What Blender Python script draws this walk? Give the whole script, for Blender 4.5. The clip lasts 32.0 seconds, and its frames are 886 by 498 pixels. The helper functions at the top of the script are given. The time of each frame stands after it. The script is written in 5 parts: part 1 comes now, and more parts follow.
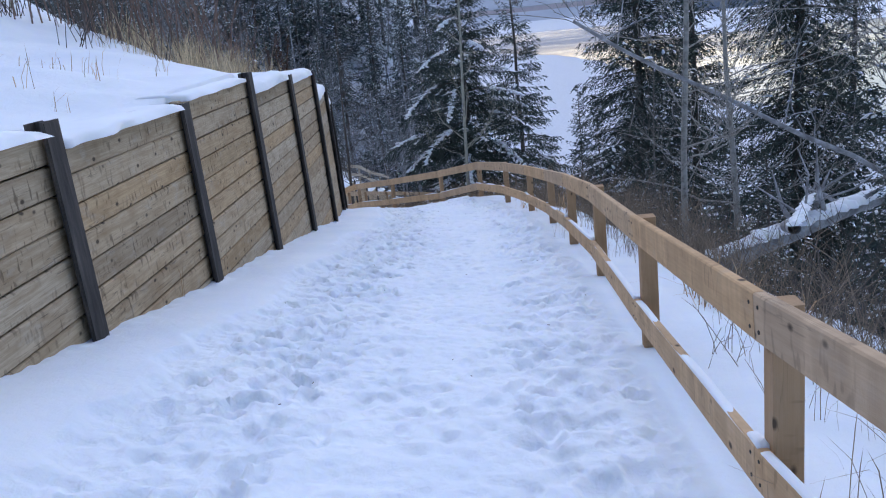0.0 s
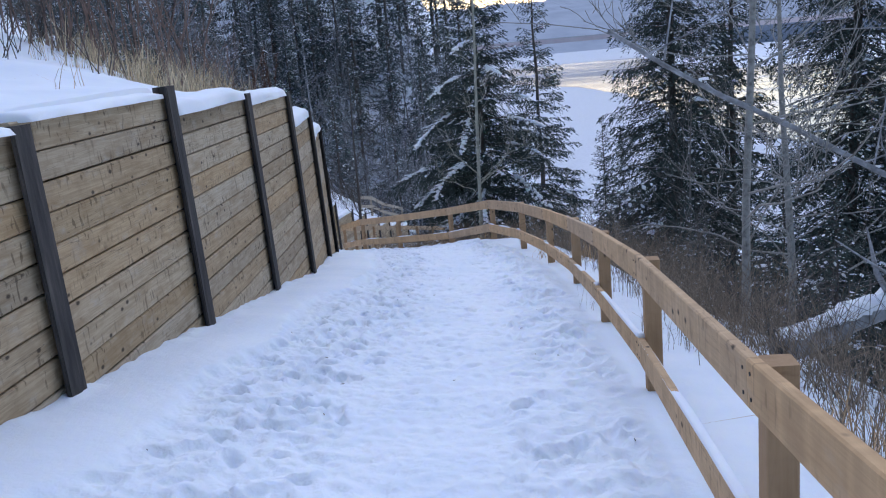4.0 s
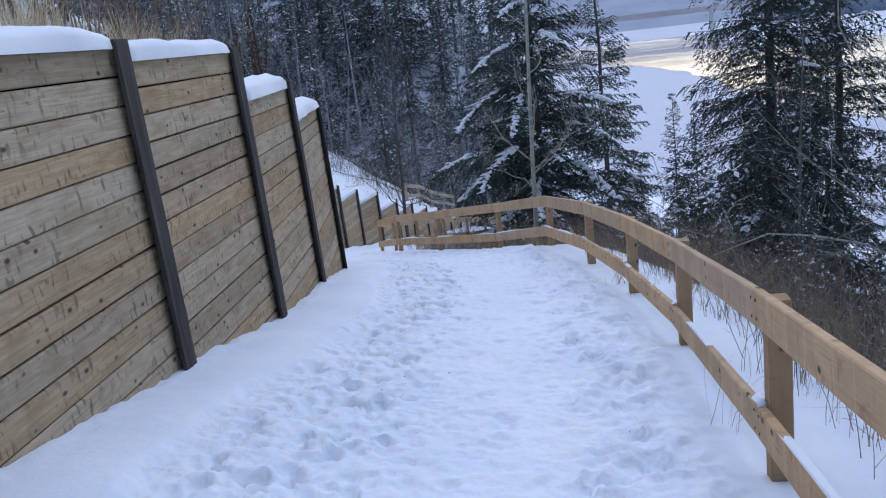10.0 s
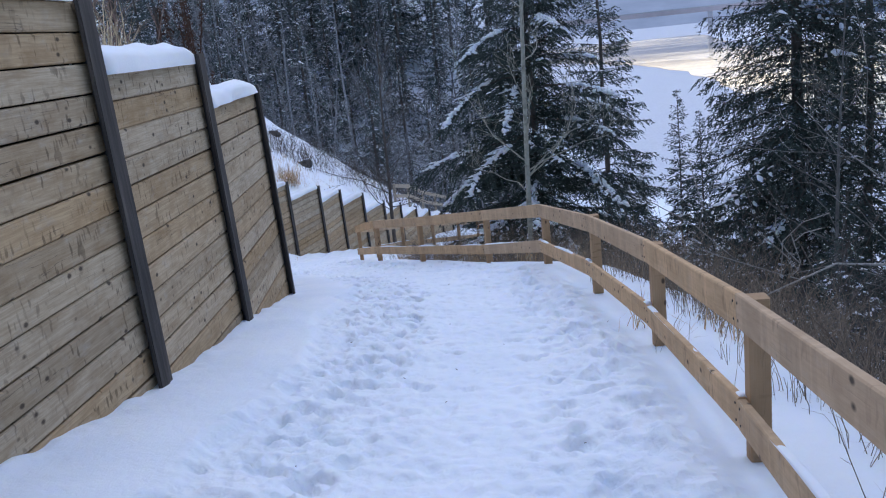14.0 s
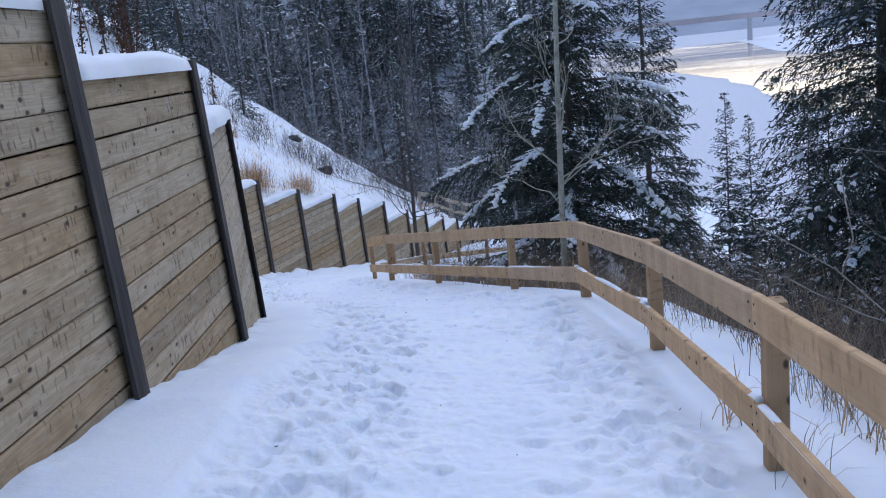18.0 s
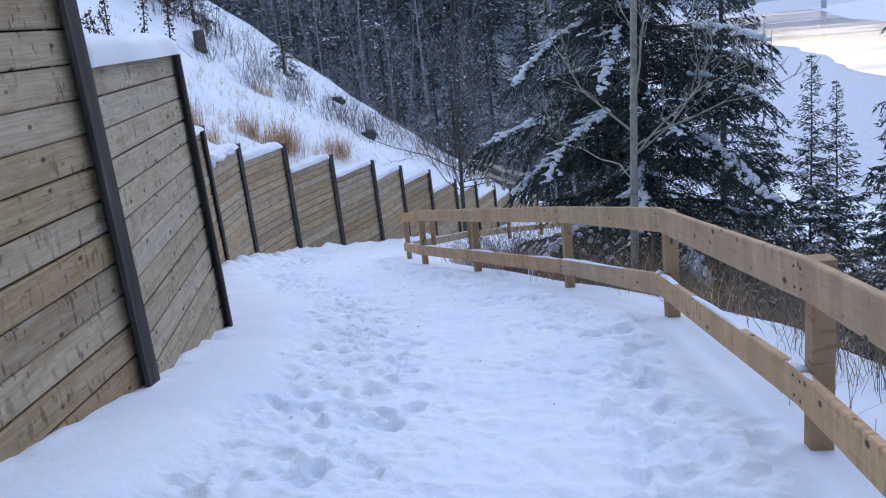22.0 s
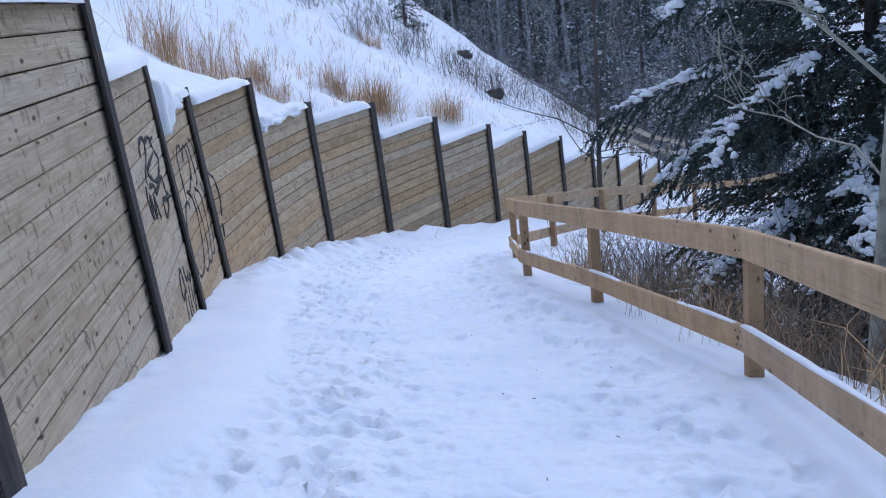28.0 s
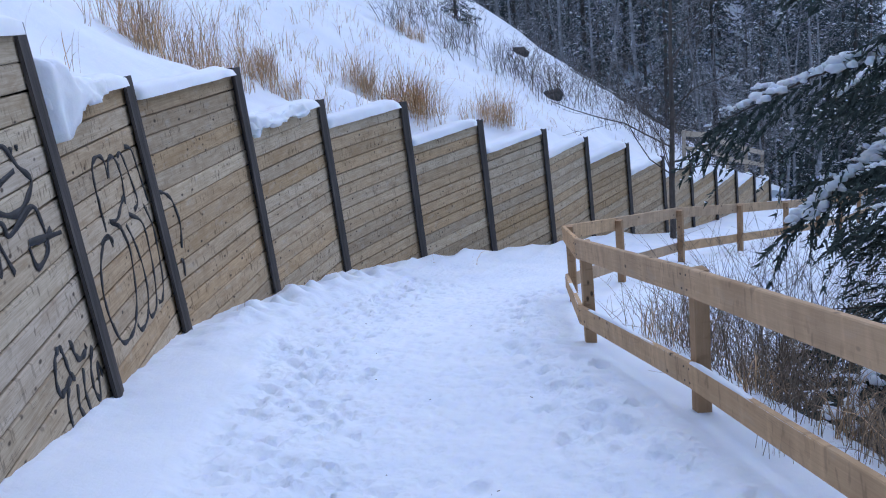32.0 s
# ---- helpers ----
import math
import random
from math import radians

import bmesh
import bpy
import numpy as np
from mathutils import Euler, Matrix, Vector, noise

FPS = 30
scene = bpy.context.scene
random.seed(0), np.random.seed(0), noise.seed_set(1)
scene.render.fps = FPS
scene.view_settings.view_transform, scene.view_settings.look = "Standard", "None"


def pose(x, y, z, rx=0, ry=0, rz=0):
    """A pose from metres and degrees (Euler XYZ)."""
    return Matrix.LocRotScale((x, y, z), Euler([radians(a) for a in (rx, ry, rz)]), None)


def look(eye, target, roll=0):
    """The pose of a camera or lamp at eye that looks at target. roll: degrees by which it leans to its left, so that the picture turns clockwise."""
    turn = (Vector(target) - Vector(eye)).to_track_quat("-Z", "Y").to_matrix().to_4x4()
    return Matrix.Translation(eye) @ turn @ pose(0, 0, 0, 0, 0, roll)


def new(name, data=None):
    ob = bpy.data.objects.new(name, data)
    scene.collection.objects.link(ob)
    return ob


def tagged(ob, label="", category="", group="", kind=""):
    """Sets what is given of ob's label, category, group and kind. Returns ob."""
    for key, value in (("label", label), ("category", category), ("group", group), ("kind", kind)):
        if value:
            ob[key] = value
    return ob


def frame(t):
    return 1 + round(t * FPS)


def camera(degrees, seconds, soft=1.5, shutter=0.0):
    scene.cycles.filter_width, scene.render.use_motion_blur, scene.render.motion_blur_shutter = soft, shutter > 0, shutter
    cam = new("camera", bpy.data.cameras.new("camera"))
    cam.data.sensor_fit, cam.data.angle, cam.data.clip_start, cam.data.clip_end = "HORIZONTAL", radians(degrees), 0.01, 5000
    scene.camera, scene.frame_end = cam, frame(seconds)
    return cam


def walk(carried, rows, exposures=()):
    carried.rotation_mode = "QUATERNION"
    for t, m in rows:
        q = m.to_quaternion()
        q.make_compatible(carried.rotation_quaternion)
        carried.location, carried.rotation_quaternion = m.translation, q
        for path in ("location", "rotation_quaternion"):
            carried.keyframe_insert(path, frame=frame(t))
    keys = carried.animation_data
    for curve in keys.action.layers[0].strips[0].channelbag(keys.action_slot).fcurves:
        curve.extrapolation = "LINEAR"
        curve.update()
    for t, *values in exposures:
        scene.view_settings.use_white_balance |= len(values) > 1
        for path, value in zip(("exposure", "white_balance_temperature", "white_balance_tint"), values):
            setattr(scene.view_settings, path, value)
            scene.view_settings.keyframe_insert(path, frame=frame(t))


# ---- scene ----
# ---------------------------------------------------------------- camera
cam = camera(53.5, 32.0, soft=1.1)
PATH = [
    (0, (0.03, -0.102, 0.036), (0.133, 1.828, -0.48), -6.0),
    (0.5, (0.071, 0.242, -0.001), (0.176, 2.171, -0.516), -6.0),
    (1, (0.167, 0.529, -0.03), (0.222, 2.468, -0.517), -5.5),
    (1.5, (0.197, 0.9, -0.103), (0.256, 2.839, -0.591), -5.5),
    (2, (0.273, 1.221, -0.139), (0.338, 3.16, -0.625), -5.5),
    (2.5, (0.337, 1.511, -0.133), (0.396, 3.449, -0.621), -5.4),
    (3, (0.336, 1.877, -0.178), (0.399, 3.826, -0.623), -4.8),
    (3.5, (0.424, 2.209, -0.217), (0.49, 4.158, -0.661), -4.9),
    (5.5, (0.518, 3.549, -0.392), (0.574, 5.494, -0.856), -6.0),
    (6, (0.504, 3.944, -0.433), (0.561, 5.889, -0.893), -6.0),
    (6.5, (0.581, 4.258, -0.469), (0.565, 6.204, -0.929), -6.3),
    (7, (0.602, 4.568, -0.499), (0.574, 6.514, -0.963), -6.3),
    (7.5, (0.644, 4.962, -0.526), (0.625, 6.908, -0.983), -6.2),
    (8, (0.735, 5.28, -0.586), (0.615, 7.225, -1.036), -7.7),
    (8.5, (0.752, 5.63, -0.641), (0.635, 7.574, -1.093), -7.3),
    (9, (0.805, 5.971, -0.66), (0.737, 7.918, -1.111), -6.9),
    (9.5, (0.894, 6.29, -0.7), (0.82, 8.236, -1.158), -6.8),
    (10, (0.932, 6.592, -0.763), (0.861, 8.535, -1.233), -6.6),
    (10.5, (0.949, 6.915, -0.787), (0.885, 8.858, -1.259), -6.5),
    (11, (1.035, 7.179, -0.808), (0.969, 9.121, -1.28), -6.4),
    (11.5, (1.046, 7.415, -0.878), (0.979, 9.357, -1.352), -6.5),
    (12, (1.079, 7.767, -0.897), (1.012, 9.71, -1.37), -6.4),
    (12.5, (1.178, 8.065, -0.944), (1.109, 10.007, -1.418), -6.4),
    (13, (1.154, 8.387, -1.015), (1.088, 10.329, -1.492), -6.2),
    (13.5, (1.154, 8.743, -1.066), (1.097, 10.685, -1.542), -6.1),
    (14, (1.18, 9.072, -1.104), (1.116, 11.013, -1.579), -6.1),
    (14.5, (1.173, 9.44, -1.183), (1.122, 11.383, -1.656), -5.9),
    (16.5, (1.348, 10.707, -1.389), (1.268, 12.652, -1.849), -5.9),
    (17, (1.371, 11.038, -1.442), (1.289, 12.982, -1.906), -5.9),
    (17.5, (1.357, 11.389, -1.474), (1.278, 13.333, -1.937), -5.7),
    (18, (1.402, 11.726, -1.55), (1.262, 13.67, -2.0), -6.2),
    (18.5, (1.406, 12.065, -1.618), (1.26, 14.008, -2.07), -6.2),
    (19, (1.414, 12.448, -1.657), (1.27, 14.39, -2.112), -6.0),
    (19.5, (1.503, 12.776, -1.707), (1.332, 14.715, -2.168), -5.8),
    (20, (1.484, 13.141, -1.784), (1.32, 15.081, -2.24), -5.4),
    (20.5, (1.469, 13.495, -1.815), (1.285, 15.433, -2.276), -5.8),
    (21, (1.443, 13.876, -1.876), (1.161, 15.797, -2.354), -5.9),
    (21.5, (1.431, 14.224, -1.958), (1.165, 16.144, -2.451), -5.6),
    (22, (1.452, 14.575, -2.022), (1.18, 16.49, -2.53), -5.8),
    (22.5, (1.454, 14.899, -2.032), (1.129, 16.801, -2.558), -6.0),
    (23, (1.438, 15.254, -2.085), (1.114, 17.157, -2.608), -5.6),
    (23.5, (1.443, 15.608, -2.158), (1.117, 17.51, -2.683), -5.6),
    (24, (1.459, 15.957, -2.211), (1.127, 17.858, -2.735), -5.6),
    (24.5, (1.456, 16.393, -2.218), (1.13, 18.295, -2.743), -5.5),
    (25, (1.449, 16.761, -2.286), (0.966, 18.623, -2.834), -5.1),
    (25.5, (1.38, 17.134, -2.359), (0.891, 18.993, -2.91), -5.0),
    (27.5, (1.291, 18.829, -2.637), (0.718, 20.664, -3.19), -6.2),
    (28, (1.282, 19.173, -2.691), (0.688, 20.999, -3.25), -6.5),
    (28.5, (1.231, 19.639, -2.734), (0.638, 21.466, -3.29), -6.3),
    (29, (1.252, 20.0, -2.779), (0.66, 21.828, -3.333), -6.3),
    (29.5, (1.149, 20.366, -2.856), (0.556, 22.194, -3.411), -6.2),
    (30, (1.074, 20.746, -2.89), (0.476, 22.572, -3.444), -6.2),
    (30.5, (1.026, 21.13, -2.943), (0.389, 22.947, -3.486), -6.6),
    (31, (0.838, 21.504, -3.026), (0.204, 23.322, -3.564), -6.4),
    (31.5, (0.745, 21.86, -3.065), (0.081, 23.669, -3.604), -6.3),
    (32, (0.584, 22.2, -3.13), (-0.129, 23.988, -3.67), -6.3),
]
walk(cam, [(t, look(eye, target, roll)) for t, eye, target, roll in PATH], [(0, 0.98, 6040, 22), (12, 0.98, 6040, 22), (20, 1.0, 5990, 22), (25, 1.12, 5900, 22), (32, 1.06, 5830, 22)])

# ---------------------------------------------------------------- light
SUN_EL, SUN_AZ = radians(9.0), radians(12.0)  # veiled winter sun over the valley; the path lies in open shade
world = bpy.data.worlds.new("winter_sky")
scene.world = world
world.use_nodes = True
wn = world.node_tree
sky = wn.nodes.new("ShaderNodeTexSky")
sky.sky_type = "NISHITA"
sky.sun_disc = False
sky.sun_elevation, sky.sun_rotation = SUN_EL, SUN_AZ
sky.air_density, sky.dust_density, sky.ozone_density = 1.0, 0.25, 2.5
bgn = wn.nodes["Background"]
wn.links.new(sky.outputs["Color"], bgn.inputs["Color"])
bgn.inputs["Strength"].default_value = 0.085
sun_data = bpy.data.lights.new("sun", "SUN")
sun_data.energy, sun_data.angle, sun_data.color = 1.22, radians(100), (0.78, 0.88, 1.0)
sun_dir = Vector((math.sin(SUN_AZ) * math.cos(radians(58)), math.cos(SUN_AZ) * math.cos(radians(58)), math.sin(radians(58))))
sun = new("sun", sun_data)
sun.matrix_world = look((30, 60, 40), Vector((30, 60, 40)) - sun_dir)


# ---------------------------------------------------------------- materials
def material(name):
    m = bpy.data.materials.new(name)
    m.use_nodes = True
    nt = m.node_tree
    return m, nt, nt.nodes["Principled BSDF"]


def node(nt, kind, **values):
    n = nt.nodes.new(kind)
    for k, v in values.items():
        n.inputs[k.replace("_", " ")].default_value = v
    return n


def ramp(nt, source, stops):
    r = nt.nodes.new("ShaderNodeValToRGB")
    while len(r.color_ramp.elements) < len(stops):
        r.color_ramp.elements.new(0.5)
    for e, (p, c) in zip(r.color_ramp.elements, stops):
        e.position = p
        e.color = (*c, 1) if len(c) == 3 else c
    nt.links.new(source, r.inputs["Fac"])
    return r.outputs["Color"]


def mix(nt, fac, a, b, mode="MIX"):
    n = nt.nodes.new("ShaderNodeMix")
    n.data_type, n.blend_type = "RGBA", mode
    for sock, v in ((n.inputs[0], fac), (n.inputs[6], a), (n.inputs[7], b)):
        if isinstance(v, (int, float)):
            sock.default_value = v
        elif isinstance(v, tuple):
            sock.default_value = (*v, 1)
        else:
            nt.links.new(v, sock)
    return n.outputs[2]


def coords(nt, scale, space="Object", shift=None):
    tc = nt.nodes.new("ShaderNodeTexCoord")
    mp = nt.nodes.new("ShaderNodeMapping")
    mp.inputs["Scale"].default_value = scale
    nt.links.new(tc.outputs[space], mp.inputs["Vector"])
    if shift is not None:
        nt.links.new(shift, mp.inputs["Location"])
    return mp.outputs["Vector"]


def noise_at(nt, vec, scale, detail=4.0, rough=0.55, distort=0.0):
    n = node(nt, "ShaderNodeTexNoise", Scale=scale, Detail=detail, Roughness=rough, Distortion=distort)
    nt.links.new(vec, n.inputs["Vector"])
    return n.outputs["Fac"]


def bump(nt, bsdf, height, strength, distance, chain=None):
    b = node(nt, "ShaderNodeBump", Strength=strength, Distance=distance)
    nt.links.new(height, b.inputs["Height"])
    if chain is not None:
        nt.links.new(chain, b.inputs["Normal"])
    nt.links.new(b.outputs["Normal"], bsdf.inputs["Normal"])
    return b.outputs["Normal"]


def snow_material(name, low=(0.78, 0.81, 0.86), high=(0.86, 0.88, 0.91), fine=0.5):
    m, nt, b = material(name)
    vec = coords(nt, (1, 1, 1))
    a = noise_at(nt, vec, 1.3, 5)
    c = ramp(nt, a, [(0.3, low), (0.65, high)])
    nt.links.new(c, b.inputs["Base Color"])
    b.inputs["Roughness"].default_value = 0.75
    b.inputs["Specular IOR Level"].default_value = 0.25
    b.inputs["Subsurface Weight"].default_value = 0.35
    b.inputs["Subsurface Radius"].default_value = (0.04, 0.05, 0.07)
    n1 = bump(nt, b, noise_at(nt, vec, 9, 8, 0.7), fine, 0.045)
    bump(nt, b, noise_at(nt, vec, 90, 3, 0.6), fine * 0.6, 0.004, n1)
    return m


def wood_material(name, colours, length, streak=0.8, frost=0.35, stain=0.6, chatter=0.0, grain=0.55):
    """Sawn timber whose grain runs along the local x axis (boards are stretched to about the given length); each board has its own tone."""
    m, nt, b = material(name)
    info = nt.nodes.new("ShaderNodeObjectInfo")
    mul = nt.nodes.new("ShaderNodeVectorMath")
    mul.operation = "SCALE"
    mul.inputs[0].default_value = (37.0, 11.0, 23.0)
    nt.links.new(info.outputs["Random"], mul.inputs["Scale"])
    shift = mul.outputs["Vector"]

    def at(sx, sy, sz):
        return coords(nt, (sx * length, sy, sz), shift=shift)

    board = ramp(nt, info.outputs["Random"], [(i / max(1, len(colours) - 1), c) for i, c in enumerate(colours)])
    g = noise_at(nt, at(0.9, 22, 22), 3.0, 7, 0.62, 0.9)
    c = mix(nt, ramp(nt, g, [(0.38, (grain,) * 3), (0.62, (0,) * 3)]), board, mix(nt, 1.0, board, (0.55, 0.50, 0.44), "MULTIPLY"))
    tone = noise_at(nt, at(1.5, 3, 6), 1.6, 4, 0.6, 0.5)
    c = mix(nt, ramp(nt, tone, [(0.48, (0,) * 3), (0.72, (stain,) * 3)]), c, mix(nt, 1.0, board, (0.55, 0.46, 0.36), "MULTIPLY"))
    pale = noise_at(nt, at(2.2, 3, 5), 2.3, 5, 0.65)
    c = mix(nt, ramp(nt, pale, [(0.55, (0,) * 3), (0.78, (frost,) * 3)]), c, (0.52, 0.48, 0.42))
    rare = ramp(nt, noise_at(nt, at(1.1, 2, 2.5), 2.1, 2, 0.5), [(0.38, (0.0,) * 3), (0.62, (1.0,) * 3)])
    s = ramp(nt, noise_at(nt, at(18, 5, 6.0), 1.7, 1, 0.4, 0.0), [(0.60, (0,) * 3), (0.665, (streak,) * 3)])
    c = mix(nt, mix(nt, rare, (0, 0, 0), s), c, mix(nt, 1.0, board, (0.14, 0.12, 0.105), "MULTIPLY"))
    drip = ramp(nt, noise_at(nt, at(3.5, 3, 1.4), 1.9, 3, 0.55, 0.0), [(0.50, (0,) * 3), (0.72, (0.42 * streak,) * 3)])
    c = mix(nt, drip, c, mix(nt, 1.0, board, (0.50, 0.45, 0.40), "MULTIPLY"))
    crack = ramp(nt, noise_at(nt, at(0.35, 9, 9), 2.2, 3, 0.5, 0.3), [(0.492, (0,) * 3), (0.5, (streak,) * 3), (0.508, (0,) * 3)])
    gate = ramp(nt, noise_at(nt, at(0.9, 3, 4), 1.3, 2), [(0.50, (0,) * 3), (0.56, (1,) * 3)])
    c = mix(nt, mix(nt, gate, (0, 0, 0), crack), c, (0.05, 0.042, 0.035))
    v = node(nt, "ShaderNodeTexVoronoi", Scale=2.9)
    nt.links.new(at(1.7, 3, 2.9), v.inputs["Vector"])
    c = mix(nt, ramp(nt, v.outputs["Distance"], [(0.075, (0.9,) * 3), (0.15, (0,) * 3)]), c, (0.06, 0.043, 0.032))
    if chatter:
        bands = ramp(nt, noise_at(nt, at(3.0, 0.2, 0.2), 1.4, 2, 0.6), [(0.40, (1 - chatter,) * 3), (0.52, (1,) * 3), (0.56, (1 + chatter,) * 3), (0.60, (1,) * 3)])
        c = mix(nt, 1.0, c, bands, "MULTIPLY")
    nt.links.new(c, b.inputs["Base Color"])
    b.inputs["Roughness"].default_value = 0.85
    b.inputs["Specular IOR Level"].default_value = 0.2
    sawn = noise_at(nt, at(38, 14, 14), 1.6, 3, 0.6)
    bump(nt, b, sawn, 0.35, 0.004, bump(nt, b, g, 0.35, 0.004))
    return m


def rough_material(name, colours, scale=6.0, rough=0.85, metal=0.0, relief=0.4, stretch=(1, 1, 1), distance=0.01, island=False):
    m, nt, b = material(name)
    vec = coords(nt, stretch)
    a = noise_at(nt, vec, scale, 6, 0.62)
    c = ramp(nt, a, [(0.3 + 0.4 * i / max(1, len(colours) - 1), k) for i, k in enumerate(colours)])
    if island:
        geo = nt.nodes.new("ShaderNodeNewGeometry")
        t = ramp(nt, geo.outputs["Random Per Island"], [(0, (0.55,) * 3), (1, (1.35,) * 3)])
        c = mix(nt, 1.0, c, t, "MULTIPLY")
    nt.links.new(c, b.inputs["Base Color"])
    b.inputs["Roughness"].default_value = rough
    b.inputs["Metallic"].default_value = metal
    b.inputs["Specular IOR Level"].default_value = 0.3
    if relief:
        bump(nt, b, a, relief, distance)
    return m


def trodden_snow():
    """Snow whose crumbly relief follows the ground's "trodden" weight."""
    m = snow_material("trodden_snow", (0.755, 0.81, 0.88), (0.84, 0.875, 0.92), 0.35)
    nt = m.node_tree
    b = nt.nodes["Principled BSDF"]
    chain = b.inputs["Normal"].links[0].from_socket
    at = nt.nodes.new("ShaderNodeAttribute")
    at.attribute_name = "trodden"
    vec = coords(nt, (1, 1, 1))
    crumbs = noise_at(nt, vec, 17, 5, 0.6, 0.3)
    v = node(nt, "ShaderNodeTexVoronoi", Scale=13.0)
    nt.links.new(coords(nt, (1.0, 0.8, 1)), v.inputs["Vector"])
    h = mix(nt, 0.55, crumbs, ramp(nt, v.outputs["Distance"], [(0.1, (0,) * 3), (0.6, (1,) * 3)]))
    h = mix(nt, at.outputs["Fac"], (0.5, 0.5, 0.5), h)
    bump(nt, b, h, 1.0, 0.022, chain)
    return m


SNOW = snow_material("snow", fine=0.5)
TRODDEN = trodden_snow()
SNOW_CAP = snow_material("snow_soft", (0.80, 0.82, 0.86), (0.87, 0.89, 0.91), 0.25)
SNOW_TREE = snow_material("snow_clumps", (0.86, 0.88, 0.91), (0.92, 0.93, 0.94), 0.25)
PLANK = wood_material("weathered_lagging", [(0.49, 0.381, 0.254), (0.59, 0.486, 0.353), (0.479, 0.335, 0.183), (0.613, 0.502, 0.358), (0.423, 0.33, 0.221), (0.579, 0.413, 0.24), (0.579, 0.466, 0.325), (0.512, 0.371, 0.221), (0.646, 0.528, 0.371)], 2.35, 0.62, 0.45)
PLANK_TAN = wood_material("pale_lagging", [(0.562, 0.464, 0.332), (0.636, 0.536, 0.39), (0.509, 0.412, 0.283), (0.604, 0.515, 0.4), (0.551, 0.443, 0.302)], 2.35, 0.6, 0.3)
RAIL = wood_material("treated_fence_timber", [(0.62, 0.39, 0.20), (0.58, 0.40, 0.24), (0.66, 0.43, 0.235), (0.54, 0.385, 0.25)], 2.6, 0.3, 0.2, 0.25, 0.10, 0.22)
POSTWOOD = wood_material("treated_post_timber", [(0.44, 0.275, 0.15), (0.48, 0.31, 0.175)], 1.25, 0.3, 0.1, 0.3, 0.0, 0.22)
GREYWOOD = wood_material("weathered_fence_timber", [(0.50, 0.42, 0.32), (0.56, 0.48, 0.38)], 2.0, 0.3, 0.4, 0.3)
STEEL = rough_material("dark_steel", [(0.026, 0.023, 0.022), (0.058, 0.051, 0.047), (0.125, 0.102, 0.088)], 11, 0.8, 0.0, 0.7, (1, 1, 0.3))
SOIL = rough_material("soil", [(0.02, 0.017, 0.014), (0.05, 0.04, 0.03)], 5)
PALEWOOD = rough_material("pale_grey_bark", [(0.14, 0.13, 0.115), (0.32, 0.30, 0.265), (0.40, 0.38, 0.34)], 16, 0.85, 0, 0.4, (1, 1, 0.8))
BARK = rough_material("conifer_bark", [(0.06, 0.05, 0.042), (0.15, 0.125, 0.105)], 14, 0.9, 0, 0.6, (1, 1, 0.25))
GREYBARK = rough_material("grey_bark", [(0.11, 0.10, 0.09), (0.25, 0.235, 0.21)], 12, 0.9, 0, 0.5, (1, 1, 0.3))
PALEBARK = rough_material("pale_aspen_bark", [(0.19, 0.178, 0.138), (0.39, 0.375, 0.30), (0.47, 0.45, 0.37)], 9, 0.8, 0, 0.3, (1, 1, 1.0))
FROSTBARK = rough_material("frosted_bark", [(0.14, 0.136, 0.136), (0.29, 0.285, 0.285), (0.52, 0.52, 0.54)], 5, 0.9, 0, 0.3)
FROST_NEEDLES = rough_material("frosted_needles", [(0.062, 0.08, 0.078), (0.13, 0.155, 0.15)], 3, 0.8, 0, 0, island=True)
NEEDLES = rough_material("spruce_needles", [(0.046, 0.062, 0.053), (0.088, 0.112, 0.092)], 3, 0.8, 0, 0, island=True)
TWIG = rough_material("brush_twigs", [(0.085, 0.067, 0.055), (0.20, 0.165, 0.14)], 3, 0.9, 0, 0, island=True)
STRAW = rough_material("pale_straw", [(0.56, 0.43, 0.26), (0.72, 0.59, 0.39)], 2, 0.85, 0, 0, island=True)
GRASS = rough_material("dry_grass", [(0.50, 0.315, 0.165), (0.68, 0.475, 0.285)], 2, 0.85, 0, 0, island=True)
WEED = rough_material("dead_weeds", [(0.20, 0.145, 0.10), (0.36, 0.28, 0.20)], 2, 0.85, 0, 0, island=True)
RUSTGRASS = rough_material("rust_grass", [(0.54, 0.335, 0.165), (0.65, 0.44, 0.24)], 2, 0.85, 0, 0, island=True)
STONE = rough_material("rock", [(0.03, 0.03, 0.03), (0.10, 0.095, 0.09)], 7, 0.9, 0, 0.8)
PAINT = rough_material("black_spray_paint", [(0.012, 0.012, 0.013), (0.03, 0.03, 0.032)], 20, 0.6, 0, 0)
# bridge concrete lightened and pinked to carry the haze in its colour
CONCRETE = rough_material("hazed_bridge_concrete", [(0.66, 0.60, 0.61), (0.76, 0.70, 0.70)], 0.2, 0.9, 0, 0)
# no air in between: the hills' haze is this pale blue-grey colour
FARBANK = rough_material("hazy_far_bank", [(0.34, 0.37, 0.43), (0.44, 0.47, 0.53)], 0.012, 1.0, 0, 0)


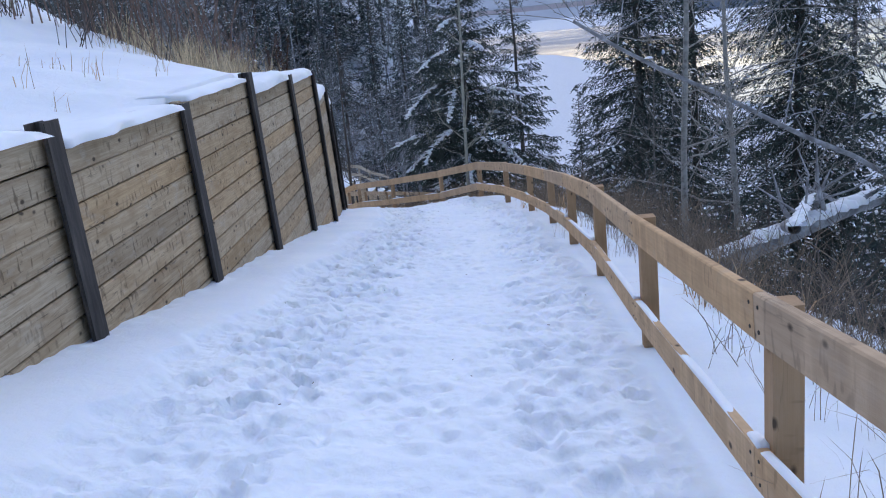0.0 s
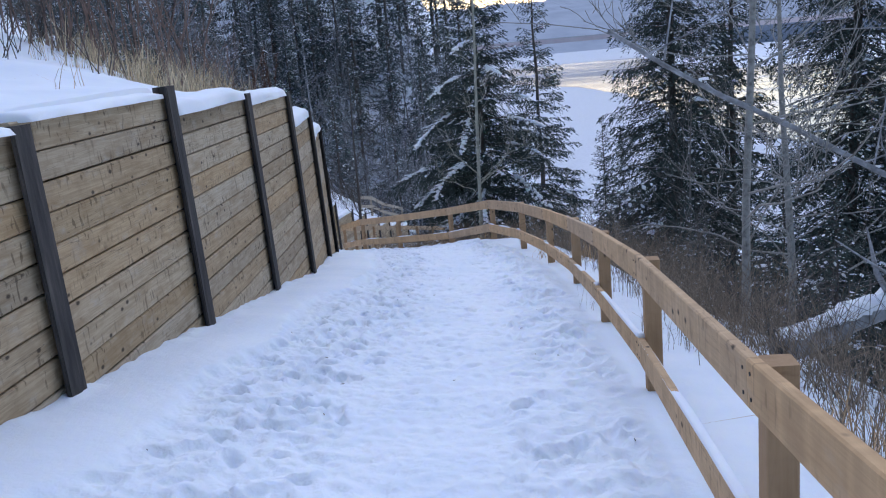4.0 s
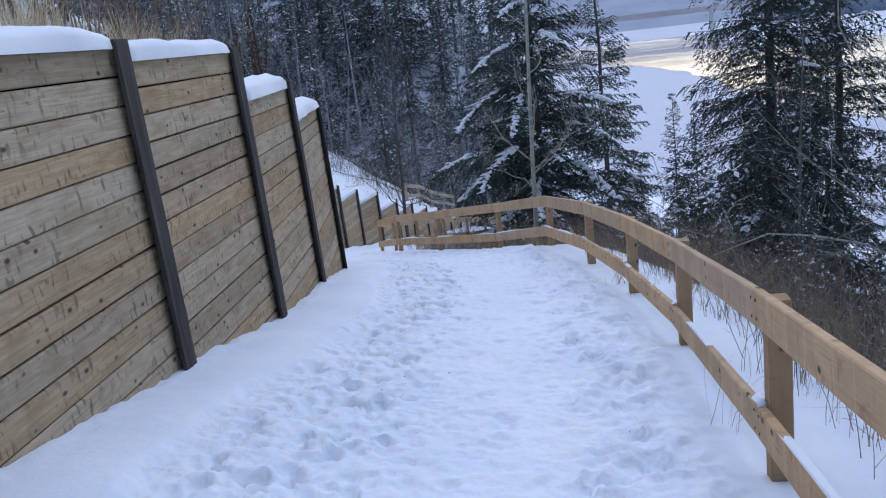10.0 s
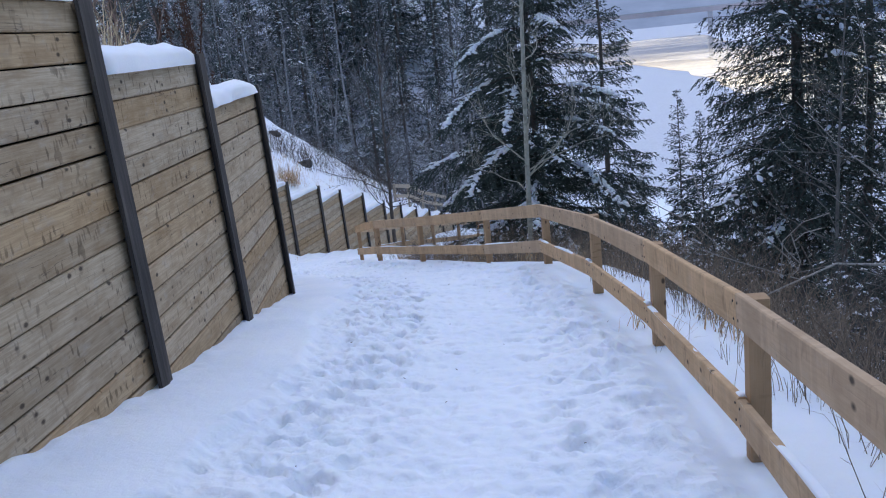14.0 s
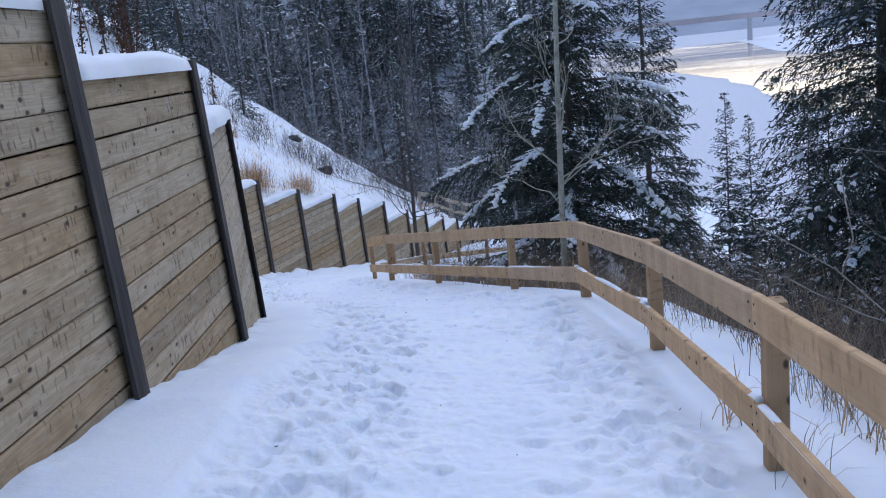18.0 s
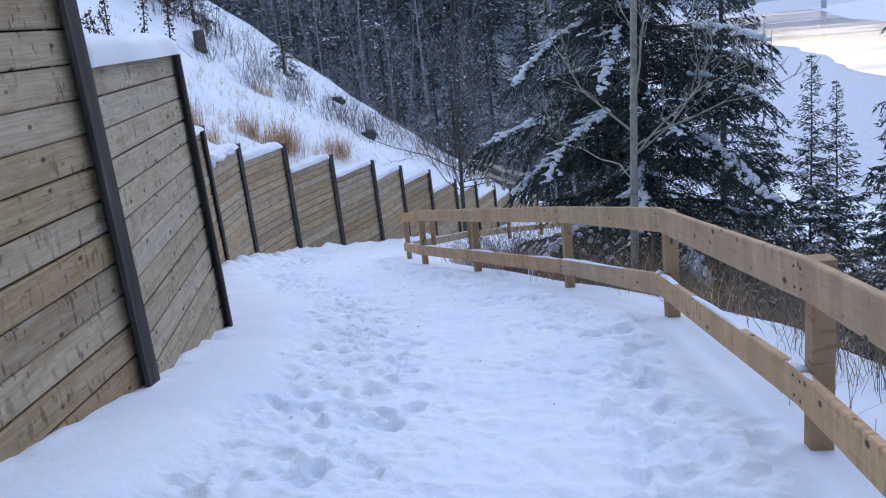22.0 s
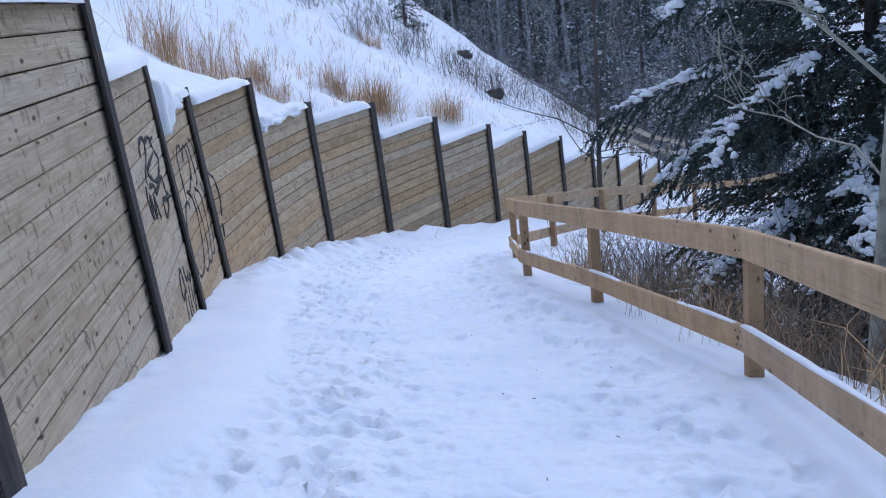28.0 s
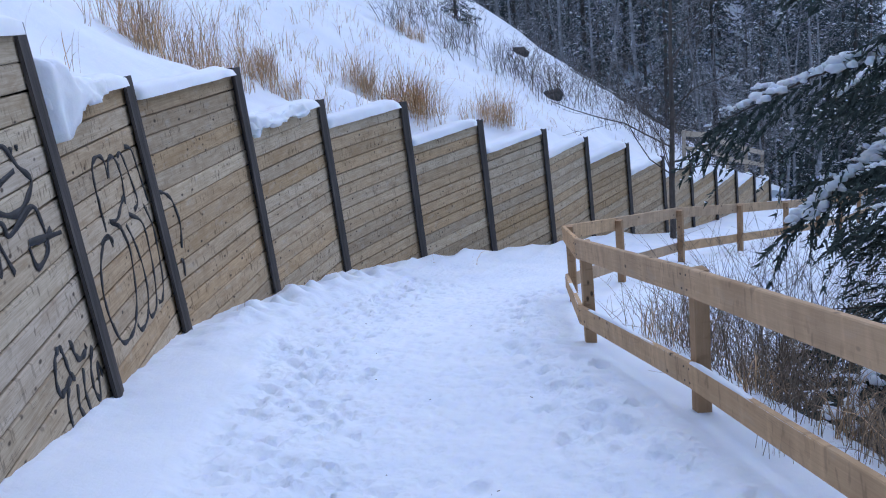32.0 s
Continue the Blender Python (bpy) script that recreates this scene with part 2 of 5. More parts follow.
def water_material():
    m, nt, b = material("river_water")
    vec = coords(nt, (1, 0.35, 1))
    b.inputs["Base Color"].default_value = (0.03, 0.04, 0.05, 1)
    # the reflected sky's pink is painted here; the sky itself is yellower
    b.inputs["Specular Tint"].default_value = (1.0, 0.86, 0.82, 1)
    bump(nt, b, noise_at(nt, vec, 0.35, 4), 0.05, 0.3)
    # long streaks, paler and rougher than the water between them
    streaks = noise_at(nt, coords(nt, (0.004, 0.016, 1)), 1.0, 5, 0.6, 1.2)
    nt.links.new(ramp(nt, streaks, [(0.50, (0.05, 0.05, 0.06)), (0.68, (0.20, 0.18, 0.19))]), b.inputs["Base Color"])
    nt.links.new(ramp(nt, streaks, [(0.46, (0.10,) * 3), (0.68, (0.26,) * 3)]), b.inputs["Roughness"])
    return m


WATER = water_material()
# deck colour paler and pinker than its own, standing in for haze
DECK = rough_material("hazed_bridge_deck", [(0.74, 0.60, 0.60), (0.82, 0.68, 0.67)], 0.1, 0.9, 0, 0)
# distance haze over the far trees is mixed into this grey-blue base colour
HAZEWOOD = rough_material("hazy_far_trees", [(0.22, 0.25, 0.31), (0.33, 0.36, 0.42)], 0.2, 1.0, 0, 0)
SHELF = snow_material("ice_shelf", (0.66, 0.68, 0.74), (0.80, 0.82, 0.86), 0.1)
ICE = snow_material("river_ice", (0.50, 0.52, 0.56), (0.62, 0.64, 0.68), 0.1)


# ---------------------------------------------------------------- helpers
def mesh_from(name, verts, faces, mat, smooth=False):
    me = bpy.data.meshes.new(name)
    me.from_pydata([tuple(v) for v in verts], [], faces)
    me.materials.append(mat)
    if smooth:
        me.shade_smooth()
    return me


def array_mesh(name, verts, faces, mat, smooth=False):
    """A mesh from numpy arrays whose faces all have the same number of corners."""
    me = bpy.data.meshes.new(name)
    n, k = faces.shape
    me.vertices.add(len(verts))
    me.vertices.foreach_set("co", np.ascontiguousarray(verts, np.float32).ravel())
    me.loops.add(n * k)
    me.loops.foreach_set("vertex_index", np.ascontiguousarray(faces, np.int32).ravel())
    me.polygons.add(n)
    me.polygons.foreach_set("loop_start", np.arange(0, n * k, k, dtype=np.int32))
    me.materials.append(mat)
    me.update(calc_edges=True)
    if smooth:
        me.shade_smooth()
    return me


def child(name, mesh, parent, m=None, label=""):
    ob = new(name, mesh)
    ob.parent = parent
    if m is not None:
        ob.matrix_basis = m
    return tagged(ob, label)


def grid_faces(nu, nv):
    i = np.arange(nu - 1)[:, None] * nv + np.arange(nv - 1)[None, :]
    return np.stack([i, i + nv, i + nv + 1, i + 1], -1).reshape(-1, 4)


def smoothstep(a, b, x):
    t = np.clip((x - a) / (b - a), 0, 1)
    return t * t * (3 - 2 * t)


def field(x, y, size, seed):
    """Smooth value noise in -1..1 with cells of the given size."""
    x, y = x / size, y / size
    i, j = np.floor(x).astype(np.int64), np.floor(y).astype(np.int64)
    u, v = x - i, y - j
    u, v = u * u * (3 - 2 * u), v * v * (3 - 2 * v)

    def h(a, b):
        n = (a * 374761393 + b * 668265263 + seed * 974711) & 0xFFFFFFFF
        n = ((n ^ (n >> 13)) * 1274126177) & 0xFFFFFFFF
        return ((n ^ (n >> 16)) & 0xFFFF) / 32767.5 - 1

    return (h(i, j) * (1 - u) + h(i + 1, j) * u) * (1 - v) + (h(i, j + 1) * (1 - u) + h(i + 1, j + 1) * u) * v


# ---------------------------------------------------------------- plan
# Steel piles of the retaining wall: x, y, snow level at the foot, top.
PILES = [
    (-2.95, -4.2, -0.25, 0.55), (-2.72, -1.85, -0.6, 0.35), (-2.46, 0.5, -0.95, 0.1), (-2.2, 2.85, -1.30, -0.1),
    (-1.92, 5.15, -1.69, -0.33), (-1.63, 7.45, -2.07, -0.47), (-1.38, 9.8, -2.40, -0.37), (-1.17, 12.25, -2.81, -0.56),
    (-1.0, 14.5, -3.20, -0.66), (-0.96, 16.65, -3.48, -1.06), (-1.05, 19.08, -3.97, -1.45), (-1.62, 21.7, -4.52, -2.02),
    (-2.83, 24.5, -5.12, -2.42), (-4.05, 26.855, -5.68, -2.97), (-4.93, 28.835, -6.0, -3.48), (-5.5, 31.4, -6.56, -3.63),
    (-5.72, 33.78, -7.06, -4.33), (-5.38, 36.05, -7.55, -4.70), (-4.80, 38.3, -8.1, -5.40), (-4.14, 40.6, -8.65, -6.0),
    (-3.72, 42.9, -9.15, -6.6), (-3.13, 45.2, -9.7, -7.2), (-2.5, 47.4, -10.3, -8.0), (-1.95, 49.7, -10.8, -8.6),
    (-1.38, 52.0, -11.15, -9.3), (-0.84, 54.3, -11.45, -9.95), (-0.3, 56.6, -11.75, -10.55), (0.22, 58.9, -12.1, -11.2),
]
# Fence posts on the valley side: x, y, snow level.
POSTS = [
    (0.72, -2.8, -1.10), (0.92, -0.2, -1.42), (1.17, 2.45, -1.78), (1.5, 5.0, -2.13), (1.86, 7.67, -2.46), (2.14, 10.2, -2.83),
    (2.42, 12.98, -3.28), (2.52, 15.55, -3.64), (2.46, 18.25, -4.0), (2.20, 21.14, -4.44), (1.45, 24.64, -5.28), (0.07, 27.60, -5.89),
    (-1.08, 29.65, -6.29), (-1.9, 32.6, -6.98), (-1.68, 34.9, -7.5), (-1.1, 37.8, -8.1), (-0.2, 40.6, -8.75),
    (0.7, 43.4, -9.4), (1.5, 46.2, -10.05), (2.2, 49.0, -10.7), (2.9, 51.8, -11.25), (3.6, 54.6, -11.75),
]
# Lean of each pile towards the hill, metres for each metre of height.
LEAN = [0.045 if k in (13, 14) else 0.025 for k in range(len(PILES))]
WY, WX, WB, WT = (np.array([p[k] for p in PILES]) for k in (1, 0, 2, 3))
FY, FX, FB = (np.array([p[k] for p in POSTS]) for k in (1, 0, 2))
# Top of the planks between pile k and pile k + 1.
PANEL_TOP = [min(WT[k + 1] - 0.07, WT[k] - 0.02) if k != 5 else WT[k + 1] - 0.07 for k in range(len(PILES) - 1)]
PANEL_TOP[4:8] = -0.50, -0.45, -0.605, -0.69


def rail_top(y):
    """Height of the fence above the snow: the snow is deeper on the upper stretch."""
    return 0.87 + 0.14 * float(smoothstep(20, 25, y))


def curve(y, ys, vs):
    """Piecewise line, going on straight past both ends."""
    out = np.interp(y, ys, vs)
    lo, hi = (vs[1] - vs[0]) / (ys[1] - ys[0]), (vs[-1] - vs[-2]) / (ys[-1] - ys[-2])
    return out + np.where(y < ys[0], (y - ys[0]) * lo, 0) + np.where(y > ys[-1], (y - ys[-1]) * hi, 0)


def wall_x(y):
    return curve(y, WY, WX)


def fence_x(y):
    return curve(y, FY, FX)


def low_ground(x, y):
    """Snow height of the path and of everything on the valley side."""
    yc = np.clip(y, -8, 75)
    xw, xf = wall_x(yc), fence_x(yc)
    zw, zf = curve(yc, WY, WB), curve(yc, FY, FB)
    t = np.clip((x - xw) / (xf - xw), -0.3, 1.0)
    z = zw + (zf - zw) * t
    # ploughed shoulder against the wall, and a shallow hollow where people walk
    z += 0.02 * np.exp(-(((x - xw) / 0.35) ** 2))
    z -= 0.07 * np.exp(-(((t - 0.55) / 0.28) ** 2))
    d = np.maximum(x - xf - 0.45, 0)
    drop = 0.62 * np.maximum(d - 0.5, 0) + 0.25 * np.minimum(d, 0.5)
    drop = np.minimum(drop, 4 + 0.42 * np.maximum(d - 6, 0))
    drop = np.where(drop > 0, drop + 0.25 * field(x, y, 2.1, 5) * smoothstep(0.5, 2.5, d), drop)
    z = z - np.minimum(drop, 40)
    # beyond the end of the path the gully, then the wooded slope
    far = smoothstep(58, 75, y)
    z = z - far * 3
    rise = 0.62 * np.maximum(y - 72, 0) * smoothstep(23, -8, x - 0.06 * np.maximum(y - 72, 0))
    z = z + np.minimum(rise, 55)
    z = np.where(y < -8, z + 0.12 * np.minimum(-8 - y, 60), z)
    river = -40 + 0.5 * field(x, y, 40.0, 3)
    out = smoothstep(90, 160, np.maximum(x, 0)) + smoothstep(110, 200, y) * smoothstep(-20, 25, x)
    z = z * (1 - np.clip(out, 0, 1)) + river * np.clip(out, 0, 1)
    return np.maximum(z, river)


def hill(x, y):
    """Snow height of the bank that the wall holds back."""
    mids = 0.5 * (WY[1:] + WY[:-1])
    d = np.maximum(wall_x(y) - x, 0)
    knots = np.stack([WY + 0.02, WY + 0.30], 1).ravel()[1:-1]
    stepped = np.interp(y, knots, np.repeat(PANEL_TOP, 2))
    even = curve(y, mids, np.array(PANEL_TOP))
    top = even + (stepped - even) * smoothstep(1.6, 0.4, d) * ((y > -4) & (y < 58))
    slope = 0.20 + 0.52 * smoothstep(10, 26, y)
    near = slope * np.maximum(d - 0.5, 0)
    z = top + 0.05 + 0.04 * smoothstep(6, 10, y) + np.where(near < 14, near, 14 + 0.25 * (near - 14))
    z += (0.10 * field(x, y, 1.7, 11) + 0.25 * field(x, y, 5.5, 12)) * smoothstep(0.4, 2.0, d)
    z += 0.03 * field(x, y, 0.5, 13) * smoothstep(0.2, 0.8, d)
    z += 0.5 * np.exp(-(((y - 25.4) / 1.5) ** 2)) * smoothstep(0.15, 1.1, d)
    edge = 57.0 + 0.42 * d
    z -= 0.55 * np.maximum(y - edge, 0) * smoothstep(0.5, 4, d)
    z += 0.5 * np.maximum(y - edge - 22, 0) * 2.2
    return z


# ---------------------------------------------------------------- ground
def spaced(dense_from, dense_to, step, low, high, grow=1.22):
    mid = list(np.arange(dense_from, dense_to, step))
    up, s = [], step
    while (up[-1] if up else mid[-1]) < high:
        s *= grow
        up.append((up[-1] if up else mid[-1]) + s)
    down, s = [], step
    while (down[-1] if down else mid[0]) > low:
        s *= grow
        down.append((down[-1] if down else mid[0]) - s)
    return np.array(down[::-1] + mid + up)


def footprints(X, Y, Z, xs, ys, count, seed):
    rng = np.random.default_rng(seed)
    for _ in range(count):
        y = rng.uniform(0.8, 34)
        xw, xf = float(wall_x(y)), float(fence_x(y))
        t = rng.choice([rng.normal(0.36, 0.10), rng.normal(0.84, 0.07), rng.uniform(0.2, 0.95)], p=[0.27, 0.08, 0.65])
        if not 0.24 < t < 0.97:
            continue
        x = xw + t * (xf - xw)
        a = rng.normal(0, 0.5) - math.atan2(float(wall_x(y + 1) - wall_x(y - 1)), 2)
        L, W, D = rng.uniform(0.05, 0.12), rng.uniform(0.04, 0.058), rng.choice([0.012, 0.023, 0.038, 0.055], p=[0.34, 0.38, 0.22, 0.06])
        if 0.48 < t < 0.76:
            D *= 0.45
        elif t > 0.78:
            L, W, D = L * 1.35, W * 1.4, D * 0.8
        i0, i1 = np.searchsorted(xs, x - 0.32), np.searchsorted(xs, x + 0.32)
        j0, j1 = np.searchsorted(ys, y - 0.32), np.searchsorted(ys, y + 0.32)
        px, py = X[i0:i1, j0:j1] - x, Y[i0:i1, j0:j1] - y
        u, v = px * math.sin(-a) + py * math.cos(a), px * math.cos(a) + py * math.sin(a)
        r = np.sqrt((u / L) ** 2 + (v / W) ** 2)
        Z[i0:i1, j0:j1] += -D * np.exp(-(r ** 5.0)) + 0.30 * D * np.exp(-(((r - 1.3) / 0.25) ** 2))


def build_ground():
    xs = spaced(-5.2, 2.75, 0.027, -400, 3200)
    ys = np.concatenate([spaced(0.8, 25.5, 0.030, -300, 25.5)[:-1], spaced(25.55, 34.0, 0.05, 25.55, 4200)[1:]])
    ys = np.unique(ys.round(4))
    X, Y = np.meshgrid(xs, ys, indexing="ij")
    Z = low_ground(X, Y)
    xw, xf = wall_x(Y), fence_x(Y)
    t = (X - xw) / (xf - xw)
    near = ((Y > -2) & (Y < 45)).astype(float)
    # smooth bank of drifted snow along the wall, broken off along a ragged edge where people walk
    lip = 0.215 + 0.045 * field(X * 0.3, Y, 1.3, 40) + 0.022 * field(X, Y, 0.33, 41) + 0.010 * field(X, Y, 0.13, 42)
    bank = smoothstep(lip + 0.016, lip - 0.012, t) * near
    Z += bank * (0.052 + 0.02 * field(X, Y, 0.9, 43)) * smoothstep(-0.02, 0.16, t)
    fence_lip = 0.955 + 0.03 * field(X, Y, 0.5, 44)
    trod = near * (1 - bank) * smoothstep(fence_lip + 0.05, fence_lip - 0.05, t)
    left, right, mid = np.exp(-(((t - 0.35) / 0.12) ** 2)), np.exp(-(((t - 0.85) / 0.08) ** 2)), np.exp(-(((t - 0.62) / 0.15) ** 2))
    # flat scuffed plates with broken rims, coarse where feet sink in and thin on the packed middle
    depth = trod * (0.5 + 0.45 * left + 0.5 * right - 0.25 * mid) * (0.8 + 0.3 * field(X, Y, 1.7, 45))
    wx, wy = X + 0.06 * field(X, Y, 0.21, 46), Y + 0.06 * field(X, Y, 0.21, 47)
    plates = smoothstep(-0.12, 0.12, field(wx, wy, 0.16, 48)) + 0.8 * smoothstep(-0.12, 0.12, field(wx, wy * 1.2, 0.095, 49))
    Z += depth * (0.016 * (plates - 0.85) + 0.012 * field(X, Y, 0.19, 21) ** 2 + 0.010 * field(wx, wy, 0.085, 22) + 0.016 * field(X, Y, 0.45, 23))
    Z += trod * (0.006 * field(X, Y * 1.6, 0.075, 50) + 0.008 * field(X * 0.6, Y * 1.7, 0.15, 51) * mid)
    Z += near * (0.012 * field(X, Y, 1.1, 24) + 0.02 * field(X, Y, 2.6, 25))
    berm = np.exp(-(((t - 1.0) / 0.09) ** 2)) * (0.5 + 0.5 * field(X, Y, 0.7, 26))
    Z += near * 0.02 * berm + near * 0.026 * np.exp(-(((t - 0.015) / 0.025) ** 2)) * (0.4 + 0.8 * field(X, Y, 0.23, 27) + 0.5 * field(X, Y, 0.09, 52))
    churned = smoothstep(6, 10, Y) * np.exp(-(((t - 0.89) / 0.06) ** 2)) * near
    Z += churned * (0.03 + 0.065 * field(X, Y, 0.36, 36) ** 2 + 0.02 * field(X, Y, 0.22, 37))
    clods = smoothstep(27.5, 31, Y) * np.exp(-(((X - xw - 0.40) / 0.33) ** 2)) * near
    Z += clods * (0.07 + 0.16 * field(X, Y, 0.47, 28) ** 2 + 0.09 * field(X, Y, 0.21, 29) + 0.06 * field(X, Y, 0.13, 35))
    footprints(X, Y, Z, xs, ys, 4600, 4)
    V = np.stack([X, Y, Z], -1).reshape(-1, 3)
    me = array_mesh("ground", V, grid_faces(len(xs), len(ys)), TRODDEN, True)
    worn = trod * (0.55 + 0.45 * np.clip(np.abs(t - 0.66) / 0.2, 0, 1)) * (0.75 + 0.25 * field(X, Y, 0.8, 34))
    layer = me.attributes.new("trodden", "FLOAT", "POINT")
    layer.data.foreach_set("value", np.ascontiguousarray(worn, np.float32).ravel())
    tagged(new("ground", me), "trampled snow on a sloping footpath and the valley side", "snow", kind="structure")


build_ground()


def build_hillside():
    ys = np.concatenate([np.arange(-60, -6, 3.0), np.arange(-6, 60, 0.22), 60 * 1.03 ** np.arange(1, 36)])
    d = np.concatenate([np.arange(0.0, 3, 0.12), 3 * 1.075 ** np.arange(1, 56)])
    D, Y = np.meshgrid(d, ys, indexing="ij")
    X = wall_x(np.clip(Y, -8, 62)) - 0.15 - D
    Z = hill(X, Y)
    X, Y, Z = np.concatenate([X[:1] + 0.04, X]), np.concatenate([Y[:1], Y]), np.concatenate([Z[:1] - 0.22, Z])
    V = np.stack([X, Y, Z], -1).reshape(-1, 3)
    me = array_mesh("hillside", V, grid_faces(len(d) + 1, len(ys))[:, ::-1], SNOW, True)
    tagged(new("hillside", me), "snow-covered hillside above the retaining wall", "hillside", kind="structure")


build_hillside()


# ---------------------------------------------------------------- retaining wall
def chamfered_board(name, length, depth, height, mat, c=0.008):
    """A board along x with its front (-y) face's long edges eased; origin at its middle."""
    h, t = height / 2, depth / 2
    prof = [(t, -h), (t, h), (-t + c, h), (-t, h - c), (-t, -h + c), (-t + c, -h)]
    verts = [(sx * length / 2, y, z) for sx in (-1, 1) for y, z in prof]
    n = len(prof)
    faces = [[i, (i + 1) % n, n + (i + 1) % n, n + i] for i in range(n)] + [list(range(n))[::-1], list(range(n, 2 * n))]
    return mesh_from(name, verts, faces, mat)


def h_pile_mesh():
    """Wide-flange section of unit height; front flange towards -y."""
    w, d, tf, tw = 0.10, 0.055, 0.016, 0.012
    outline = [(-w, -d), (w, -d), (w, -d + tf), (tw, -d + tf), (tw, d - tf), (w, d - tf), (w, d), (-w, d), (-w, d - tf), (-tw, d - tf), (-tw, -d + tf), (-w, -d + tf)]
    n = len(outline)
    verts = [(x, y, 0) for x, y in outline] + [(x, y, 1) for x, y in outline]
    faces = [[i, (i + 1) % n, n + (i + 1) % n, n + i] for i in range(n)]
    top = [[n + k for k in q] for q in ([0, 1, 2, 3, 10, 11], [3, 4, 9, 10], [4, 5, 6, 7, 8, 9])]
    # cover plate welded over part of the front flange
    i = len(verts)
    plate = [(-0.092, -d - 0.007), (0.034, -d - 0.007), (0.034, -d), (-0.092, -d)]
    verts += [(x, y, z) for z in (0, 0.995) for x, y in plate]
    faces += [[i, i + 1, i + 5, i + 4], [i + 1, i + 2, i + 6, i + 5], [i + 3, i, i + 4, i + 7], [i + 4, i + 5, i + 6, i + 7]]
    return mesh_from("steel_pile", verts, faces + top, STEEL)


wall = tagged(new("retaining_wall"), "timber lagging retaining wall between dark steel piles, sawtooth top", "retaining wall", kind="structure")
PILE_MESH = h_pile_mesh()
PLANK_H = 0.184
plank_mesh = chamfered_board("plank", 1.0, 0.075, PLANK_H - 0.008, PLANK, 0.011)
pale_plank_mesh = chamfered_board("plank", 1.0, 0.075, PLANK_H - 0.008, PLANK_TAN, 0.011)
rng = random.Random(7)
for k, (x, y, base, top) in enumerate(PILES):
    a, b = PILES[max(k - 1, 0)], PILES[min(k + 1, len(PILES) - 1)]
    turn = math.atan2(b[1] - a[1], b[0] - a[0])
    # path side is to the right of the walking direction
    m = pose(x, y, base, 0, 0, math.degrees(turn)) @ pose(0, -0.035, 0, -math.degrees(math.atan(LEAN[k])), 0, 0) @ pose(0, 0, -0.5) @ Matrix.Diagonal((1, 1, top - base + 0.5, 1))
    child("steel_pile", PILE_MESH, wall, m)
for k in range(len(PILES) - 1):
    (x0, y0, b0, _), (x1, y1, b1, _) = PILES[k], PILES[k + 1]
    top, low = PANEL_TOP[k], min(b0, b1) - 0.25
    length, turn = math.hypot(x1 - x0, y1 - y0) - 0.03, math.atan2(y1 - y0, x1 - x0)
    cx, cy = 0.5 * (x0 + x1), 0.5 * (y0 + y1)
    back = Vector((-math.sin(turn), math.cos(turn), 0))
    n = int(math.ceil((top - low) / PLANK_H))
    for i in range(n):
        zc = top - PLANK_H * (i + 0.5)
        off = 0.01 + 0.5 * (LEAN[k] + LEAN[k + 1]) * (zc - 0.5 * (b0 + b1)) + rng.uniform(-0.003, 0.003)
        place = Vector((cx, cy, zc)) + back * off
        m = pose(*place, rng.uniform(-0.6, 0.6) - 1.4, 0, math.degrees(turn)) @ pose(0, 0, 0, 0, rng.uniform(-0.12, 0.12), 0) @ Matrix.Diagonal((length, 1, rng.choice((0.965, 0.985, 1.0, 1.02, 1.035)), 1))
        child("plank", pale_plank_mesh if 10 <= k <= 12 else plank_mesh, wall, m)


def earth_backing():
    """Earth behind the boards."""
    verts, faces = [], []
    for k in range(len(PILES) - 1):
        (x0, y0, b0, _), (x1, y1, b1, _) = PILES[k], PILES[k + 1]
        t = math.atan2(y1 - y0, x1 - x0)
        bx, by = -math.sin(t) * 0.14, math.cos(t) * 0.14
        z0, z1 = min(b0, b1) - 0.6, PANEL_TOP[k] - 0.02
        i = len(verts)
        verts += [(x0 + bx, y0 + by, z0), (x1 + bx, y1 + by, z0), (x1 + bx, y1 + by, z1), (x0 + bx, y0 + by, z1)]
        faces.append([i, i + 1, i + 2, i + 3])
    tagged(new("wall_earth", mesh_from("wall_earth", verts, faces, SOIL)), "dark earth held behind the timber wall", "earth", kind="structure")


earth_backing()


def snow_strip(name, length, width, height, seed, lumps=0.35, gaps=0.0):
    """Rounded strip of snow along x, lying on z = 0."""
    r = np.random.default_rng(seed)
    nu = max(6, int(length / 0.07))
    us = np.linspace(-0.5, 0.5, nu)
    us[1], us[-2] = -0.498, 0.498
    ang = np.linspace(0, math.pi, 9)
    off = r.uniform(0, 900)
    verts = np.zeros((nu, len(ang), 3))
    for j, a in enumerate(ang):
        px = us * length
        n1 = field(px + off, np.full(nu, j * 0.22), 0.32, seed) * lumps
        n2 = field(px + off, np.full(nu, j * 0.4), 0.9, seed + 1) * lumps
        rad = 1 + n1 * 0.5 + n2 * 0.6
        end = np.clip((0.5 - np.abs(us)) * length / (height * 1.2), 0, 1) ** 0.45
        if gaps:
            end = end * np.clip(1.3 - gaps + 1.2 * field(px + off, np.zeros(nu), 0.8, seed + 2), 0, 1)
        verts[:, j, 0] = px
        verts[:, j, 1] = -math.cos(a) * width / 2 * rad
        verts[:, j, 2] = (max(math.sin(a), 0) ** 0.62 * height * rad) * ((0.80 + 0.20 * end) if not gaps else end) - (0.004 if gaps else 0.012)
    verts[[0, -1], :, 1] = 0.0
    verts[[0, -1], :, 2] = -0.012
    return array_mesh(name, verts.reshape(-1, 3), grid_faces(nu, len(ang)), SNOW_CAP, True)


